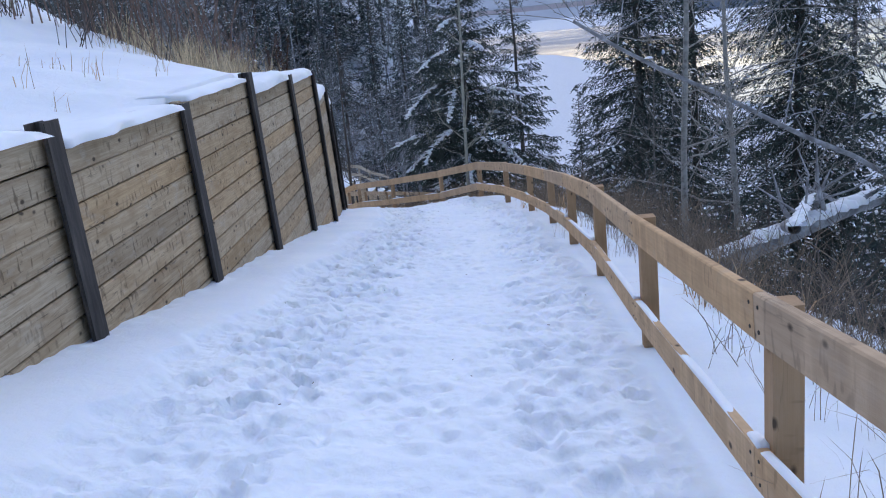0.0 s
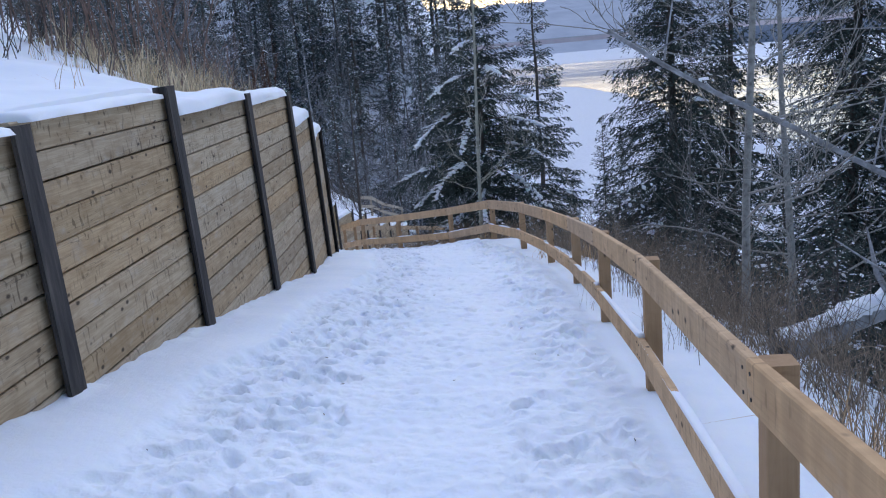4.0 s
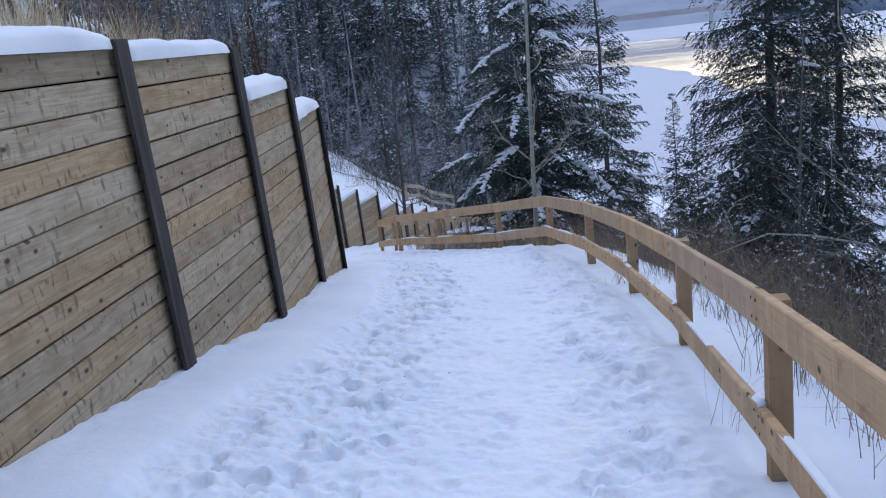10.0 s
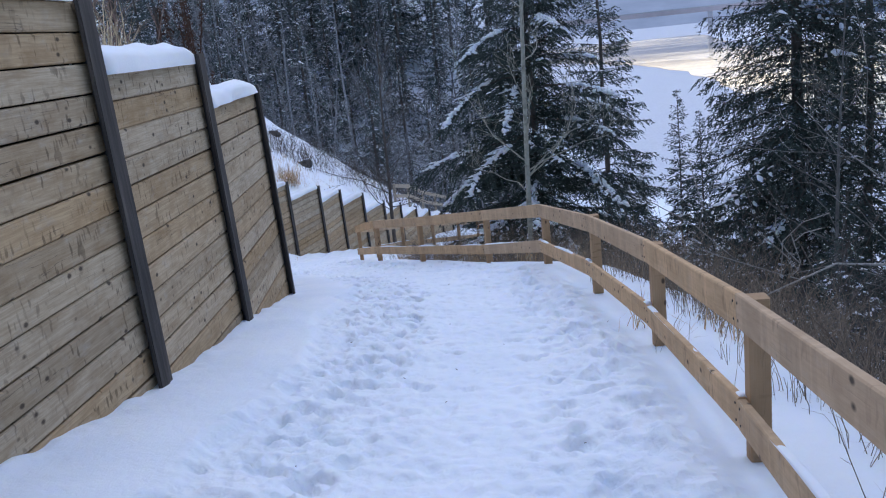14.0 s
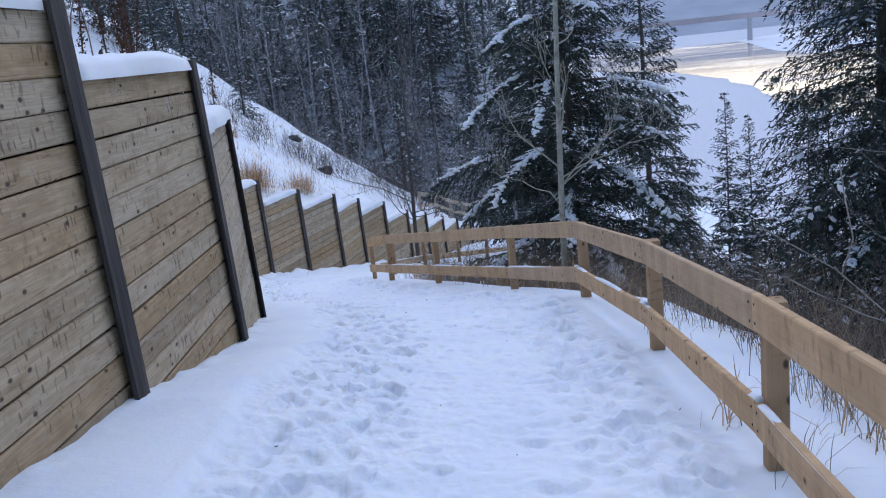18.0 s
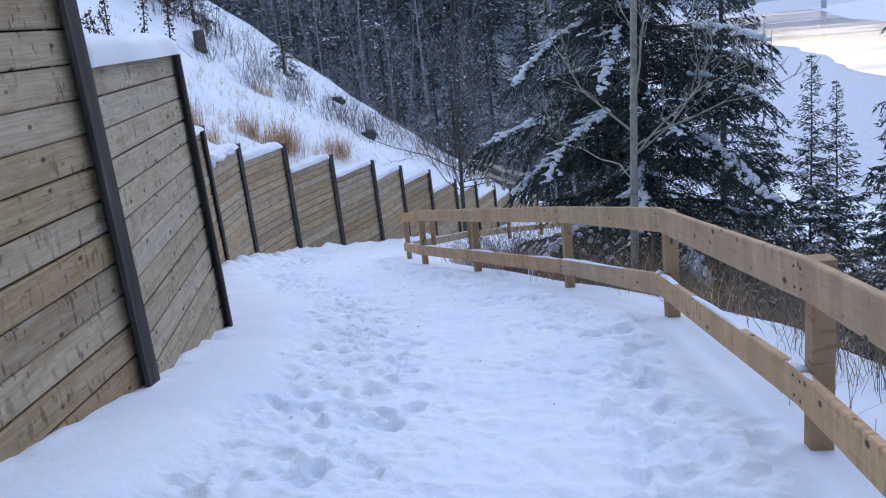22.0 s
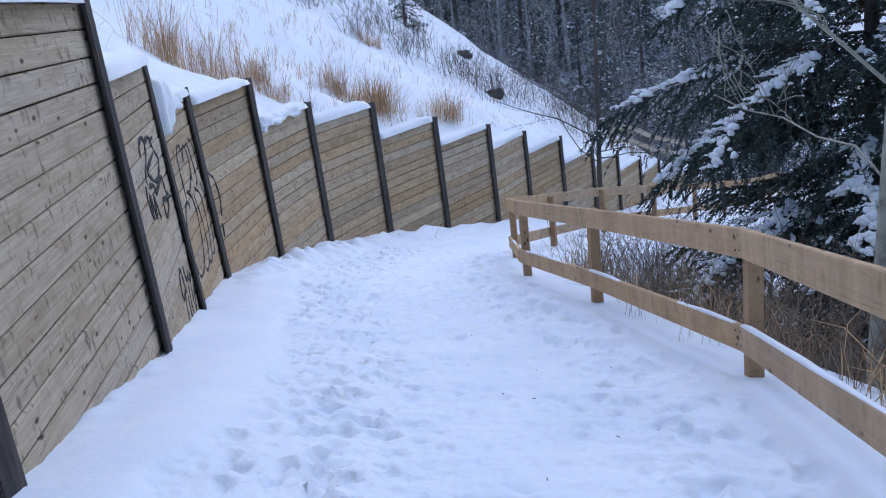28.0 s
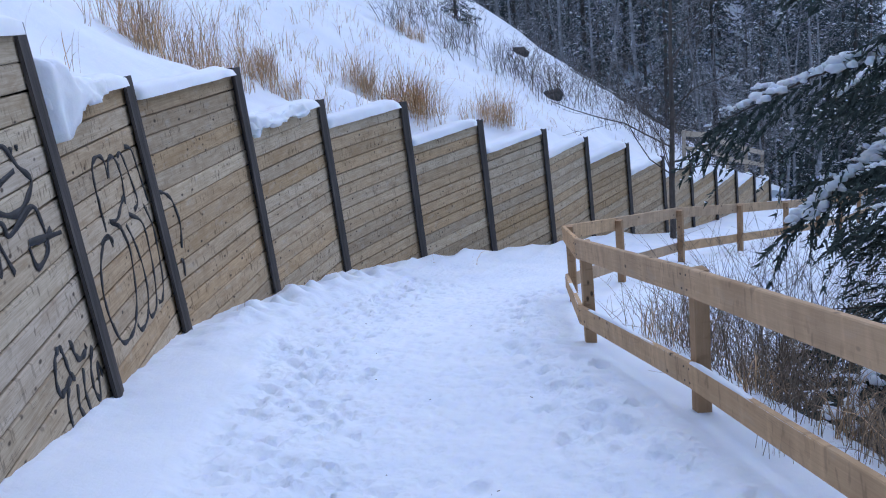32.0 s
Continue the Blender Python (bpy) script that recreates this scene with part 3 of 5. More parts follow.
for k in range(len(PILES) - 1):
    (x0, y0, *_), (x1, y1, *_) = PILES[k], PILES[k + 1]
    length, turn = math.hypot(x1 - x0, y1 - y0) - 0.215, math.atan2(y1 - y0, x1 - x0)
    back = Vector((-math.sin(turn), math.cos(turn), 0))
    h, wide = rng.uniform(0.13, 0.19), rng.uniform(0.34, 0.42)
    if k < 6:
        h, wide = 0.07, 0.8
    me = snow_strip("snow_cap", length, wide, h, 100 + k, lumps=0.2)
    place = Vector((0.5 * (x0 + x1), 0.5 * (y0 + y1), PANEL_TOP[k])) + back * (0.34 if k < 6 else 0.16)
    ob = new("snow_cap", me)
    ob.matrix_basis = pose(*place, 0, 0, math.degrees(turn))
    tagged(ob, "soft white cap of snow along the wall's top plank", "snow", "snow caps on the wall", "stuff")


# ---------------------------------------------------------------- fence
def timber(name, length, depth, height, mat, c=0.01):
    """A squared timber along x with all four long edges eased."""
    h, t = height / 2, depth / 2
    prof = [(t, -h + c), (t, h - c), (t - c, h), (-t + c, h), (-t, h - c), (-t, -h + c), (-t + c, -h), (t - c, -h)]
    n = len(prof)
    verts = [(sx * length / 2, y, z) for sx in (-1, 1) for y, z in prof]
    faces = [[i, (i + 1) % n, n + (i + 1) % n, n + i] for i in range(n)] + [list(range(n))[::-1], list(range(n, 2 * n))]
    return mesh_from(name, verts, faces, mat)


fence = tagged(new("wooden_fence"), "two-rail brown timber fence with square posts along the path", "fence")
POST_MESH = timber("post", 1.0, 0.10, 0.10, POSTWOOD, 0.006)
TOP_MESH = timber("top_rail", 1.0, 0.045, 0.16, RAIL, 0.006)
LOW_MESH = timber("bottom_rail", 1.0, 0.045, 0.15, RAIL, 0.006)
SCREW_MESH = mesh_from("screw", [(0.007 * math.cos(a), w, 0.007 * math.sin(a)) for w in (0.0, 0.004) for a in np.arange(8) * math.pi / 4], [[i, i + 8, (i + 1) % 8 + 8, (i + 1) % 8] for i in range(8)] + [list(range(8, 16))], STEEL)
for k, (x, y, z) in enumerate(POSTS):
    a, b = POSTS[max(k - 1, 0)], POSTS[min(k + 1, len(POSTS) - 1)]
    turn = math.atan2(b[1] - a[1], b[0] - a[0])
    out = Vector((math.sin(turn), -math.cos(turn), 0))
    h = rail_top(y) + (-0.04, -0.02, -0.035, -0.01, -0.03)[k % 5] + 0.4
    place = Vector((x, y, z - 0.4)) + out * 0.05
    child("post", POST_MESH, fence, pose(*place, 0, 0, math.degrees(turn)) @ pose(0, 0, h / 2, 0, 90, 0) @ Matrix.Diagonal((h, 1, 1, 1)))
for k in range(len(POSTS) - 1):
    p, q = Vector(POSTS[k]), Vector(POSTS[k + 1])
    d = q - p
    length = d.length
    turn, level = math.degrees(math.atan2(d.y, d.x)), math.hypot(d.x, d.y)
    grow = 1.0 + 0.16 * float(smoothstep(6, 22, p.y))
    inward = Vector((-d.y, d.x, 0)).normalized() * 0.0225
    for name, me, zc in (("top_rail", TOP_MESH, 0.5 * (rail_top(p.y) + rail_top(q.y)) - 0.08 * grow), ("bottom_rail", LOW_MESH, 0.33 + 0.25 * (grow - 1.0) - 0.075 * grow)):
        mid = (p + q) / 2 + Vector((0, 0, zc)) + inward
        more = rail_top(q.y) - rail_top(p.y) if name == "top_rail" else 0.0
        m = pose(*mid, 0, 0, turn) @ pose(0, 0, 0, 0, -math.degrees(math.atan2(d.z + more, level)), 0)
        board = child(name, me, fence, m @ Matrix.Diagonal((length - 0.004, 1, grow, 1)))
        for sx in (-1, 1):
            for sz in (-0.04, 0.04):
                child("screw", SCREW_MESH, board, Matrix.Diagonal((1 / (length - 0.004), 1, 1 / grow, 1)) @ pose(sx * (length / 2 - 0.045), 0.0215, sz * grow))
        if name == "bottom_rail":
            sm = snow_strip("snow_on_rail", length - 0.1, 0.040, 0.022, 300 + k, lumps=0.22, gaps=1.35 if p.y < 17 else 0.5)
            ob = new("snow_on_rail", sm)
            ob.matrix_basis = m @ pose(0, 0, 0.075 * grow)
            tagged(ob, "thin line of snow on the lower fence rail", "snow", "snow on the rails", "stuff")

# small lumps of snow caught where the lower rails meet their posts
for k in range(1, 10):
    p, q = Vector(POSTS[k]), Vector(POSTS[k + 1])
    d = (q - p).normalized()
    grow = 1.0 + 0.16 * float(smoothstep(6, 22, p.y))
    ob = new("snow_on_rail", snow_strip("snow_on_rail", 0.08 + 0.03 * (k % 3), 0.045, 0.032, 700 + k, lumps=0.5))
    spot = p + d * 0.06 + Vector((0, 0, 0.33 + 0.25 * (grow - 1.0))) + Vector((-d.y, d.x, 0)).normalized() * 0.018
    ob.matrix_basis = pose(*spot, 0, 0, math.degrees(math.atan2(d.y, d.x))) @ pose(0, 0, 0, 0, -math.degrees(math.asin(d.z)), 0)
    tagged(ob, "small lump of snow caught on the rail beside a post", "snow", "snow on the rails", "stuff")


# ---------------------------------------------------------------- plants
class Builder:
    """Collects triangles for one mesh."""

    def __init__(self):
        self.v, self.f, self.n = [], [], 0

    def add(self, verts, faces):
        self.v.append(np.asarray(verts, np.float32))
        self.f.append(np.asarray(faces, np.int32) + self.n)
        self.n += len(verts)

    def mesh(self, name, mat, smooth=False):
        return array_mesh(name, np.concatenate(self.v), np.concatenate(self.f), mat, smooth)


def overhang(k, length, height, seed):
    """Snow that slid down the bank and is draped over the top board after pile k, with a ragged hem."""
    (x0, y0, *_), (x1, y1, *_) = PILES[k], PILES[k + 1]
    turn = math.atan2(y1 - y0, x1 - x0)
    nu, nv = int(length / 0.03), 22
    u, v = np.meshgrid(np.linspace(0, 1, nu), np.linspace(0, 1, nv), indexing="ij")
    x = u * length
    h = height * (1 - 0.8 * u ** 1.4)
    hem = -0.02 - 0.45 * height * (1 - u) ** 1.5
    rag = 0.09 * field(x, x * 0, 0.23, seed) + 0.05 * field(x, x * 0, 0.10, seed + 1)
    a = np.clip(v / 0.45, 0, 1)
    c = np.clip((v - 0.45) / 0.40, 0, 1)
    e = np.clip((v - 0.85) / 0.15, 0, 1)
    y = 0.45 - 0.48 * a - 0.045 * np.sin(c * math.pi * 0.5) + 0.07 * e
    z = h * (1 - 0.25 * a ** 2) + (hem - 0.75 * h) * c ** 1.3 + rag * c ** 4 * (1 - 0.6 * u) - 0.005 * e
    swell = 0.055 * field(x, v + seed, 0.20, seed + 2) + 0.034 * field(x, v + seed, 0.10, seed + 3)
    y = y - swell * (0.3 + 0.6 * c)
    ends = smoothstep(0.0, 0.09, u) * smoothstep(1.0, 0.92, u)
    y = np.maximum(y, 0.06) + (y - np.maximum(y, 0.06)) * ends
    z = z + swell * (1 - 0.6 * c)
    V = np.stack([x + 0.07, y, z], -1).reshape(-1, 3)
    ob = new("snow_overhang", array_mesh("snow_overhang", V, grid_faces(nu, nv)[:, ::-1], SNOW_CAP, True))
    ob.matrix_basis = pose(x0, y0, PANEL_TOP[k], 0, 0, math.degrees(turn))
    tagged(ob, "thick lumpy drift of snow hanging over the top board", "snow", "snow caps on the wall", "stuff")


overhang(13, 1.3, 0.40, 501)
overhang(15, 1.9, 0.16, 503)


def tube(b, pts, radii, sides):
    """Tapered tube through points, as triangles."""
    pts = np.asarray(pts, float)
    t = np.gradient(pts, axis=0)
    t /= np.linalg.norm(t, axis=1, keepdims=True) + 1e-9
    ref = np.where(np.abs(t[:, 2:3]) < 0.9, np.array([[0, 0, 1.0]]), np.array([[1.0, 0, 0]]))
    u = np.cross(t, ref)
    u /= np.linalg.norm(u, axis=1, keepdims=True) + 1e-9
    w = np.cross(t, u)
    a = np.arange(sides) * 2 * math.pi / sides
    ring = pts[:, None] + np.asarray(radii)[:, None, None] * (np.cos(a)[None, :, None] * u[:, None] + np.sin(a)[None, :, None] * w[:, None])
    n = len(pts)
    i = (np.arange(n - 1)[:, None] * sides + np.arange(sides)[None]).ravel()
    j = (np.arange(n - 1)[:, None] * sides + (np.arange(sides)[None] + 1) % sides).ravel()
    f = np.concatenate([np.stack([i, j, j + sides], 1), np.stack([i, j + sides, i + sides], 1)])
    b.add(ring.reshape(-1, 3), f)


BLOB_V = np.array([(math.cos(a) * c, math.sin(a) * c, s) for c, s in ((1.0, -0.15), (0.72, 0.62)) for a in np.arange(5) * math.pi * 0.4] + [(0, 0, 0.95)])
BLOB_F = np.array([t for i in range(5) for t in ((i, (i + 1) % 5, 5 + (i + 1) % 5), (i, 5 + (i + 1) % 5, 5 + i), (5 + i, 5 + (i + 1) % 5, 10))])


FLECK_V = np.array([(1, 0, 0), (-0.5, 0.8, 0), (-0.5, -0.8, 0), (0.1, 0, 0.9)])
FLECK_F = np.array([(0, 1, 3), (1, 2, 3), (2, 0, 3)])


LUMP_A = np.arange(7) * 2 * math.pi / 7
LUMP_V = np.array([(math.cos(a) * c, math.sin(a) * c, z) for c, z in ((0.75, -0.35), (1.0, 0.05), (0.66, 0.66)) for a in LUMP_A] + [(0, 0, 0.9)])
LUMP_F = np.array([t for k in (0, 7) for i in range(7) for t in ((k + i, k + (i + 1) % 7, k + 7 + (i + 1) % 7), (k + i, k + 7 + (i + 1) % 7, k + 7 + i))] + [(14 + i, 14 + (i + 1) % 7, 21) for i in range(7)])


def snow_pad(white, P, a0, a1, width, thick, seed):
    """A broken cushion of snow along the bough P between the shares a0 and a1 of its length: overlapping rounded lumps."""
    r = np.random.default_rng(seed)
    s = np.linspace(0, 1, len(P))
    length = np.linalg.norm(P[-1] - P[0]) * (a1 - a0)
    n = max(3, int(length / 0.016))
    u = np.linspace(a0, a1, n) + r.normal(0, 0.01, n)
    C = np.stack([np.interp(u, s, P[:, i]) for i in range(3)], 1)
    d = P[-1] - P[0]
    side = np.array([-d[1], d[0], 0]) / (math.hypot(d[0], d[1]) + 1e-9)
    e = np.sqrt(np.clip(1 - np.abs(np.linspace(-1, 1, n)) ** 3, 0.15, 1))
    off = r.normal(0, 0.55, n) * width * e
    size = width * r.uniform(0.24, 0.58, n) * e
    C = C + side * off[:, None] + np.stack([np.zeros(n), np.zeros(n), 0.05 - 0.5 * np.abs(off)], 1)
    B = LUMP_V[None] * np.stack([size * r.uniform(0.8, 1.3, n), size * r.uniform(0.8, 1.3, n), np.minimum(thick, size * r.uniform(0.8, 1.15, n))], 1)[:, None] * r.uniform(0.82, 1.18, (n, len(LUMP_V), 1))
    white.add((B + C[:, None]).reshape(-1, 3), (np.arange(n)[:, None, None] * len(LUMP_V) + LUMP_F[None]).reshape(-1, 3))


def spruce_meshes(name, H, R, seed, levels, per, step, gap, snow=0.2, bare=0.04, flecks=0.05, limbs=True, size=1.0, taper=0.9, pads=0.0, droop_by=1.0, girth=0.022, shelves=()):
    """Trunk, crown and snow of a spruce: drooping boughs with side twigs every step metres, each twig set with needle sprays every gap metres; shelves are long snow-laden boughs (height, bearing, length, droop)."""
    r = np.random.default_rng(seed)
    trunk, crown, white = Builder(), Builder(), Builder()
    zs = np.linspace(0, H, 9)
    lean = np.cumsum(r.normal(0, 0.02, (9, 2)), 0) * H / 9
    tube(trunk, np.c_[lean, zs], girth * H ** 0.8 * (1 - zs / H) ** 0.8 + 0.006, 8)
    segs = 9
    s = np.linspace(0, 1, segs)
    for lv in range(levels + 1):
        f0 = bare + (1 - bare) * (lv + 0.4) / levels
        shelf = lv == levels
        for k in range(len(shelves) if shelf else per):
            f = shelves[k][0] / H if shelf else f0 + r.uniform(-0.5, 0.5) * (1 - bare) / levels
            if f > 0.992:
                continue
            az = r.uniform(0, 2 * math.pi)
            L = R * (1 - f) ** taper * (0.6 + 0.4 * min(1, (f - bare) / 0.12 + 0.3)) * r.choice([0.55, 0.78, 0.9, 1.0]) + 0.05
            up0 = 0.10 + 0.55 * f
            droop = (0.80 - 0.85 * f) * r.uniform(0.7, 1.3) * droop_by
            if shelf:
                az, L, up0, droop = math.radians(shelves[k][1]), shelves[k][2], 0.22, shelves[k][3]
            zz = f * H + L * (up0 * s - droop * s ** 1.4 + 0.25 * max(droop, 0.1) * s ** 4)
            if shelf:
                zz = f * H + L * (0.30 * s - (0.62 * droop + 0.12) * s ** 1.8)
            wig = np.cumsum(r.normal(0, 0.025, segs)) * L
            ca, sa = math.cos(az), math.sin(az)
            cx, cy = np.interp(f * H, zs, lean[:, 0]), np.interp(f * H, zs, lean[:, 1])
            P = np.c_[cx + L * s * ca - wig * sa, cy + L * s * sa + wig * ca, zz]
            if limbs:
                tube(trunk, P[::2], np.linspace(0.010 + 0.006 * L, 0.003, 5), 3)
            m = max(5, int(2.0 * L / step))
            t = np.clip(0.08 + 0.93 * (np.arange(m) + r.uniform(0, 1, m)) / m, 0, 1)
            side = np.where(np.arange(m) % 2, 1.0, -1.0)
            reach = np.minimum((0.34 * L * np.sin(math.pi * np.clip(t * 0.66 + 0.26, 0, 1)) + 0.05) * r.uniform(0.55, 1.25, m), 1.0)
            K = max(3, int(reach.mean() / gap))
            O = np.stack([np.interp(t, s, P[:, i]) for i in range(3)], 1)
            ang = r.uniform(0.55, 1.15, m)
            D = np.stack([ca * np.cos(ang) - side * sa * np.sin(ang), sa * np.cos(ang) + side * ca * np.sin(ang), -r.uniform(0.05, 0.55, m) * droop_by], 1)
            if shelf:
                D[:, 2] -= 0.35
                O[:, 2] -= 0.03
            u = (np.arange(K)[None] + r.uniform(0, 1, (m, K))) / K
            N = O[:, None] + D[:, None] * (reach[:, None] * u)[..., None]
            N[..., 2] -= 0.30 * reach[:, None] * u ** 2 * droop_by
            N = N.reshape(-1, 3)
            n = len(N)
            nl = r.uniform(0.07, 0.15, n) * size * (0.45 + 0.55 * min(1.0, L / 0.8))
            A = np.repeat(D, K, 0) * 0.8 + r.normal(0, 0.42, (n, 3)) + (0, 0, -0.15)
            A /= np.linalg.norm(A, axis=1, keepdims=True)
            W = np.cross(A, r.normal(0, 1, (n, 3)))
            W /= np.linalg.norm(W, axis=1, keepdims=True) + 1e-6
            wid = (0.15 * nl * r.uniform(0.7, 1.4, n))[:, None]
            V = np.stack([N - W * wid, N + W * wid, N + A * nl[:, None]], 1).reshape(-1, 3)
            crown.add(V, np.arange(n)[:, None] * 3 + [0, 1, 2])
            if L > 0.7 and (shelf or r.uniform() < pads * (1.25 - f)):
                a0 = r.uniform(0.35, 0.5) if shelf else r.uniform(0.5, 0.75)
                while a0 < 0.93:
                    a1 = min(1.02, a0 + r.uniform(0.22, 0.7) / L)
                    snow_pad(white, P, a0, a1, (0.075 if shelf else 0.05) + 0.017 * min(L, 3.0) * r.uniform(0.2, 1.5), r.uniform(0.06, 0.13), int(r.integers(1, 9000)))
                    a0 = a1 + r.uniform(-0.05, 0.08) / L
                if shelf:
                    for i in range(0, m, 2):
                        if t[i] > 0.4 and r.uniform() < 0.6:
                            Q = O[i] + D[i] * (1, 1, 0.35) * reach[i] * np.linspace(0, 1, 5)[:, None]
                            snow_pad(white, Q, 0.05, r.uniform(0.3, 0.7), r.uniform(0.03, 0.06), 0.05, int(r.integers(1, 9000)))
            if r.uniform() < snow * (0.35 + 0.9 * (1 - f)) and L > 0.35:
                for i in np.flatnonzero(r.uniform(0, 1, m) < 0.42):
                    e = r.uniform(0.025, 0.062) * size ** 0.6 * (0.6 + 0.4 * min(1, L))
                    c = O[i] + D[i] * reach[i] * r.uniform(0.05, 0.75) + (0, 0, 0.02)
                    B = BLOB_V * (e * r.uniform(1.2, 2.3), e * r.uniform(0.8, 1.2), e * r.uniform(0.5, 0.8)) * r.uniform(0.7, 1.3, (len(BLOB_V), 1))
                    B[:, 2] += B[:, 0] * D[i, 2] * 0.8
                    b0, b1 = D[i, 0] / math.hypot(D[i, 0], D[i, 1]), D[i, 1] / math.hypot(D[i, 0], D[i, 1])
                    white.add(np.c_[B[:, 0] * b0 - B[:, 1] * b1, B[:, 0] * b1 + B[:, 1] * b0, B[:, 2]] + c, BLOB_F)
            pick = np.flatnonzero(r.uniform(0, 1, n) < flecks)
            if len(pick):
                e = r.uniform(0.012, 0.034, len(pick)) * size ** 0.7
                B = FLECK_V[None] * np.stack([e * r.uniform(0.9, 1.8, len(pick)), e, e * 0.7], 1)[:, None] * r.uniform(0.7, 1.3, (len(pick), 4, 1))
                a = r.uniform(0, 6.28, (len(pick), 1))
                F = np.stack([B[..., 0] * np.cos(a) - B[..., 1] * np.sin(a), B[..., 0] * np.sin(a) + B[..., 1] * np.cos(a), B[..., 2]], -1)
                F += (N[pick] + A[pick] * nl[pick, None] * 0.3 + (0, 0, 0.012))[:, None]
                white.add(F.reshape(-1, 3), (np.arange(len(pick))[:, None, None] * 4 + FLECK_F[None]).reshape(-1, 3))
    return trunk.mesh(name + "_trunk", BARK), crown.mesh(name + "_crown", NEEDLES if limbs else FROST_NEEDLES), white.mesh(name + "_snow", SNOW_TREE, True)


def spruce(meshes, place, turn, scale, label, group):
    ob = new("spruce_tree")
    ob.matrix_basis = pose(*place, 0, 0, turn) @ Matrix.Scale(scale, 4)
    for nm, me, kind in zip(("trunk", "crown", "snow"), meshes, ("", "stuff", "stuff")):
        tagged(child(nm, me, ob), kind=kind)
    return tagged(ob, label, "tree", group)


def bare_tree_meshes(name, H, seed, mat, radius, levels=3, branches=26, start=0.25, lean=0.05, up=0.75, reach=0.34, twig=0.004, split=False):
    """A leafless tree: its trunk, then its limbs, one mesh each or all together."""
    r = np.random.default_rng(seed)
    trunk, crowns = Builder(), []

    def limb(b, origin, direction, length, rad, level):
        n = max(4, 7 - level)
        d = np.array(direction, float)
        pts = [np.array(origin, float)]
        for _ in range(n - 1):
            d = d + r.normal(0, (0.035 if level == 0 else 0.14 + 0.05 * level), 3) + np.array([0, 0, 0.06 if level else 0.0])
            d /= np.linalg.norm(d)
            pts.append(pts[-1] + d * length / (n - 1))
        pts = np.array(pts)
        tube(b, pts, np.linspace(rad, max(rad * (0.28 if level else 0.12), twig), n), 8 if level == 0 else (5 if level == 1 and split else 3))
        if level >= levels:
            return
        count = branches if level == 0 else max(2, int(branches * 0.24 / level))
        for _ in range(count):
            t = r.uniform(start if level == 0 else 0.2, 0.97)
            o = np.array([np.interp(t * (n - 1), np.arange(n), pts[:, i]) for i in range(3)])
            az = r.uniform(0, 2 * math.pi)
            nd = np.array([math.cos(az), math.sin(az), up * r.uniform(0.4, 1.3)])
            if level:
                nd = nd * 0.7 + d * 0.9
            nd /= np.linalg.norm(nd)
            ll = length * (reach * (1.15 - t) + 0.08 if level == 0 else r.uniform(0.25, 0.5)) * r.uniform(0.6, 1.2)
            if level == 0 and (split or not crowns):
                crowns.append(Builder())
            limb(crowns[-1], o, nd, ll, max(rad * (1 - 0.75 * t) * r.uniform(0.2, 0.36), twig), level + 1)

    limb(trunk, (0, 0, 0), (lean, r.normal(0, 0.02), 1), H, radius, 0)
    return [trunk.mesh(name + "_trunk", mat)] + [c.mesh(name + "_limb", mat) for c in crowns]


def bare_tree(meshes, place, turn, scale, label, group, tip=0.0):
    ob = new("bare_tree")
    ob.matrix_basis = pose(*place, tip, 0, turn) @ Matrix.Scale(scale, 4)
    child("trunk", meshes[0], ob)
    for me in meshes[1:]:
        if len(meshes) > 2:
            child("limb", me, ob)
        else:
            tagged(child("crown", me, ob), kind="stuff")
    return tagged(ob, label, "tree", group)


def ground_at(x, y):
    x, y = np.array([float(x)]), np.array([float(y)])
    z = float(low_ground(x, y)[0])
    if x[0] < float(wall_x(np.clip(y, -8, 62))[0]) - 0.2:
        z = max(z, float(hill(x, y)[0]))
    return z


rng = random.Random(31)
SHELVES = ((4.75, 192, 3.05, 0.5), (6.3, 203, 2.4, 0.9), (6.3, 248, 2.1, 1.15), (6.0, 318, 2.2, 0.5), (6.6, 338, 1.6, 0.32), (5.2, 308, 2.4, 0.52), (4.4, 316, 2.75, 0.85),
           (4.3, 200, 2.6, 0.7), (4.0, 262, 2.6, 0.8), (7.4, 215, 1.9, 0.75), (7.6, 290, 1.7, 0.5), (8.4, 240, 1.6, 0.6), (5.0, 232, 2.6, 0.95), (3.2, 225, 3.0, 0.7), (3.0, 285, 2.9, 0.7), (5.6, 20, 2.4, 0.6), (6.6, 80, 2.2, 0.7), (4.8, 130, 2.8, 0.7))
HERO_A = spruce_meshes("spruce_wide", 13.0, 3.15, 3, 26, 12, 0.10, 0.014, 0.55, 0.05, 0.026, True, 0.6, 1.05, 0.10, 1.0, 0.014, SHELVES)
HERO_C = spruce_meshes("spruce_near", 17.0, 2.6, 6, 56, 13, 0.12, 0.024, 0.35, 0.03, 0.02, True, 0.62, 0.85, 0.06, 1.4, 0.014)
HERO_B = spruce_meshes("spruce_tall", 17.0, 3.0, 5, 36, 7, 0.17, 0.036, 0.4, 0.03, 0.035, True, 1.1, 0.95, 0.18, 1.1, 0.014)
SMALL = spruce_meshes("spruce_small", 7.0, 1.5, 8, 27, 7, 0.13, 0.034, 0.5, 0.03, 0.05, True, 1.15, 0.95, 0.10, 0.7, 0.008)
LOW = spruce_meshes("spruce_low", 7.0, 2.0, 9, 20, 8, 0.2, 0.05, 0.5, 0.03, 0.06, True, 1.5, 0.95, 0.08, 0.8, 0.008)
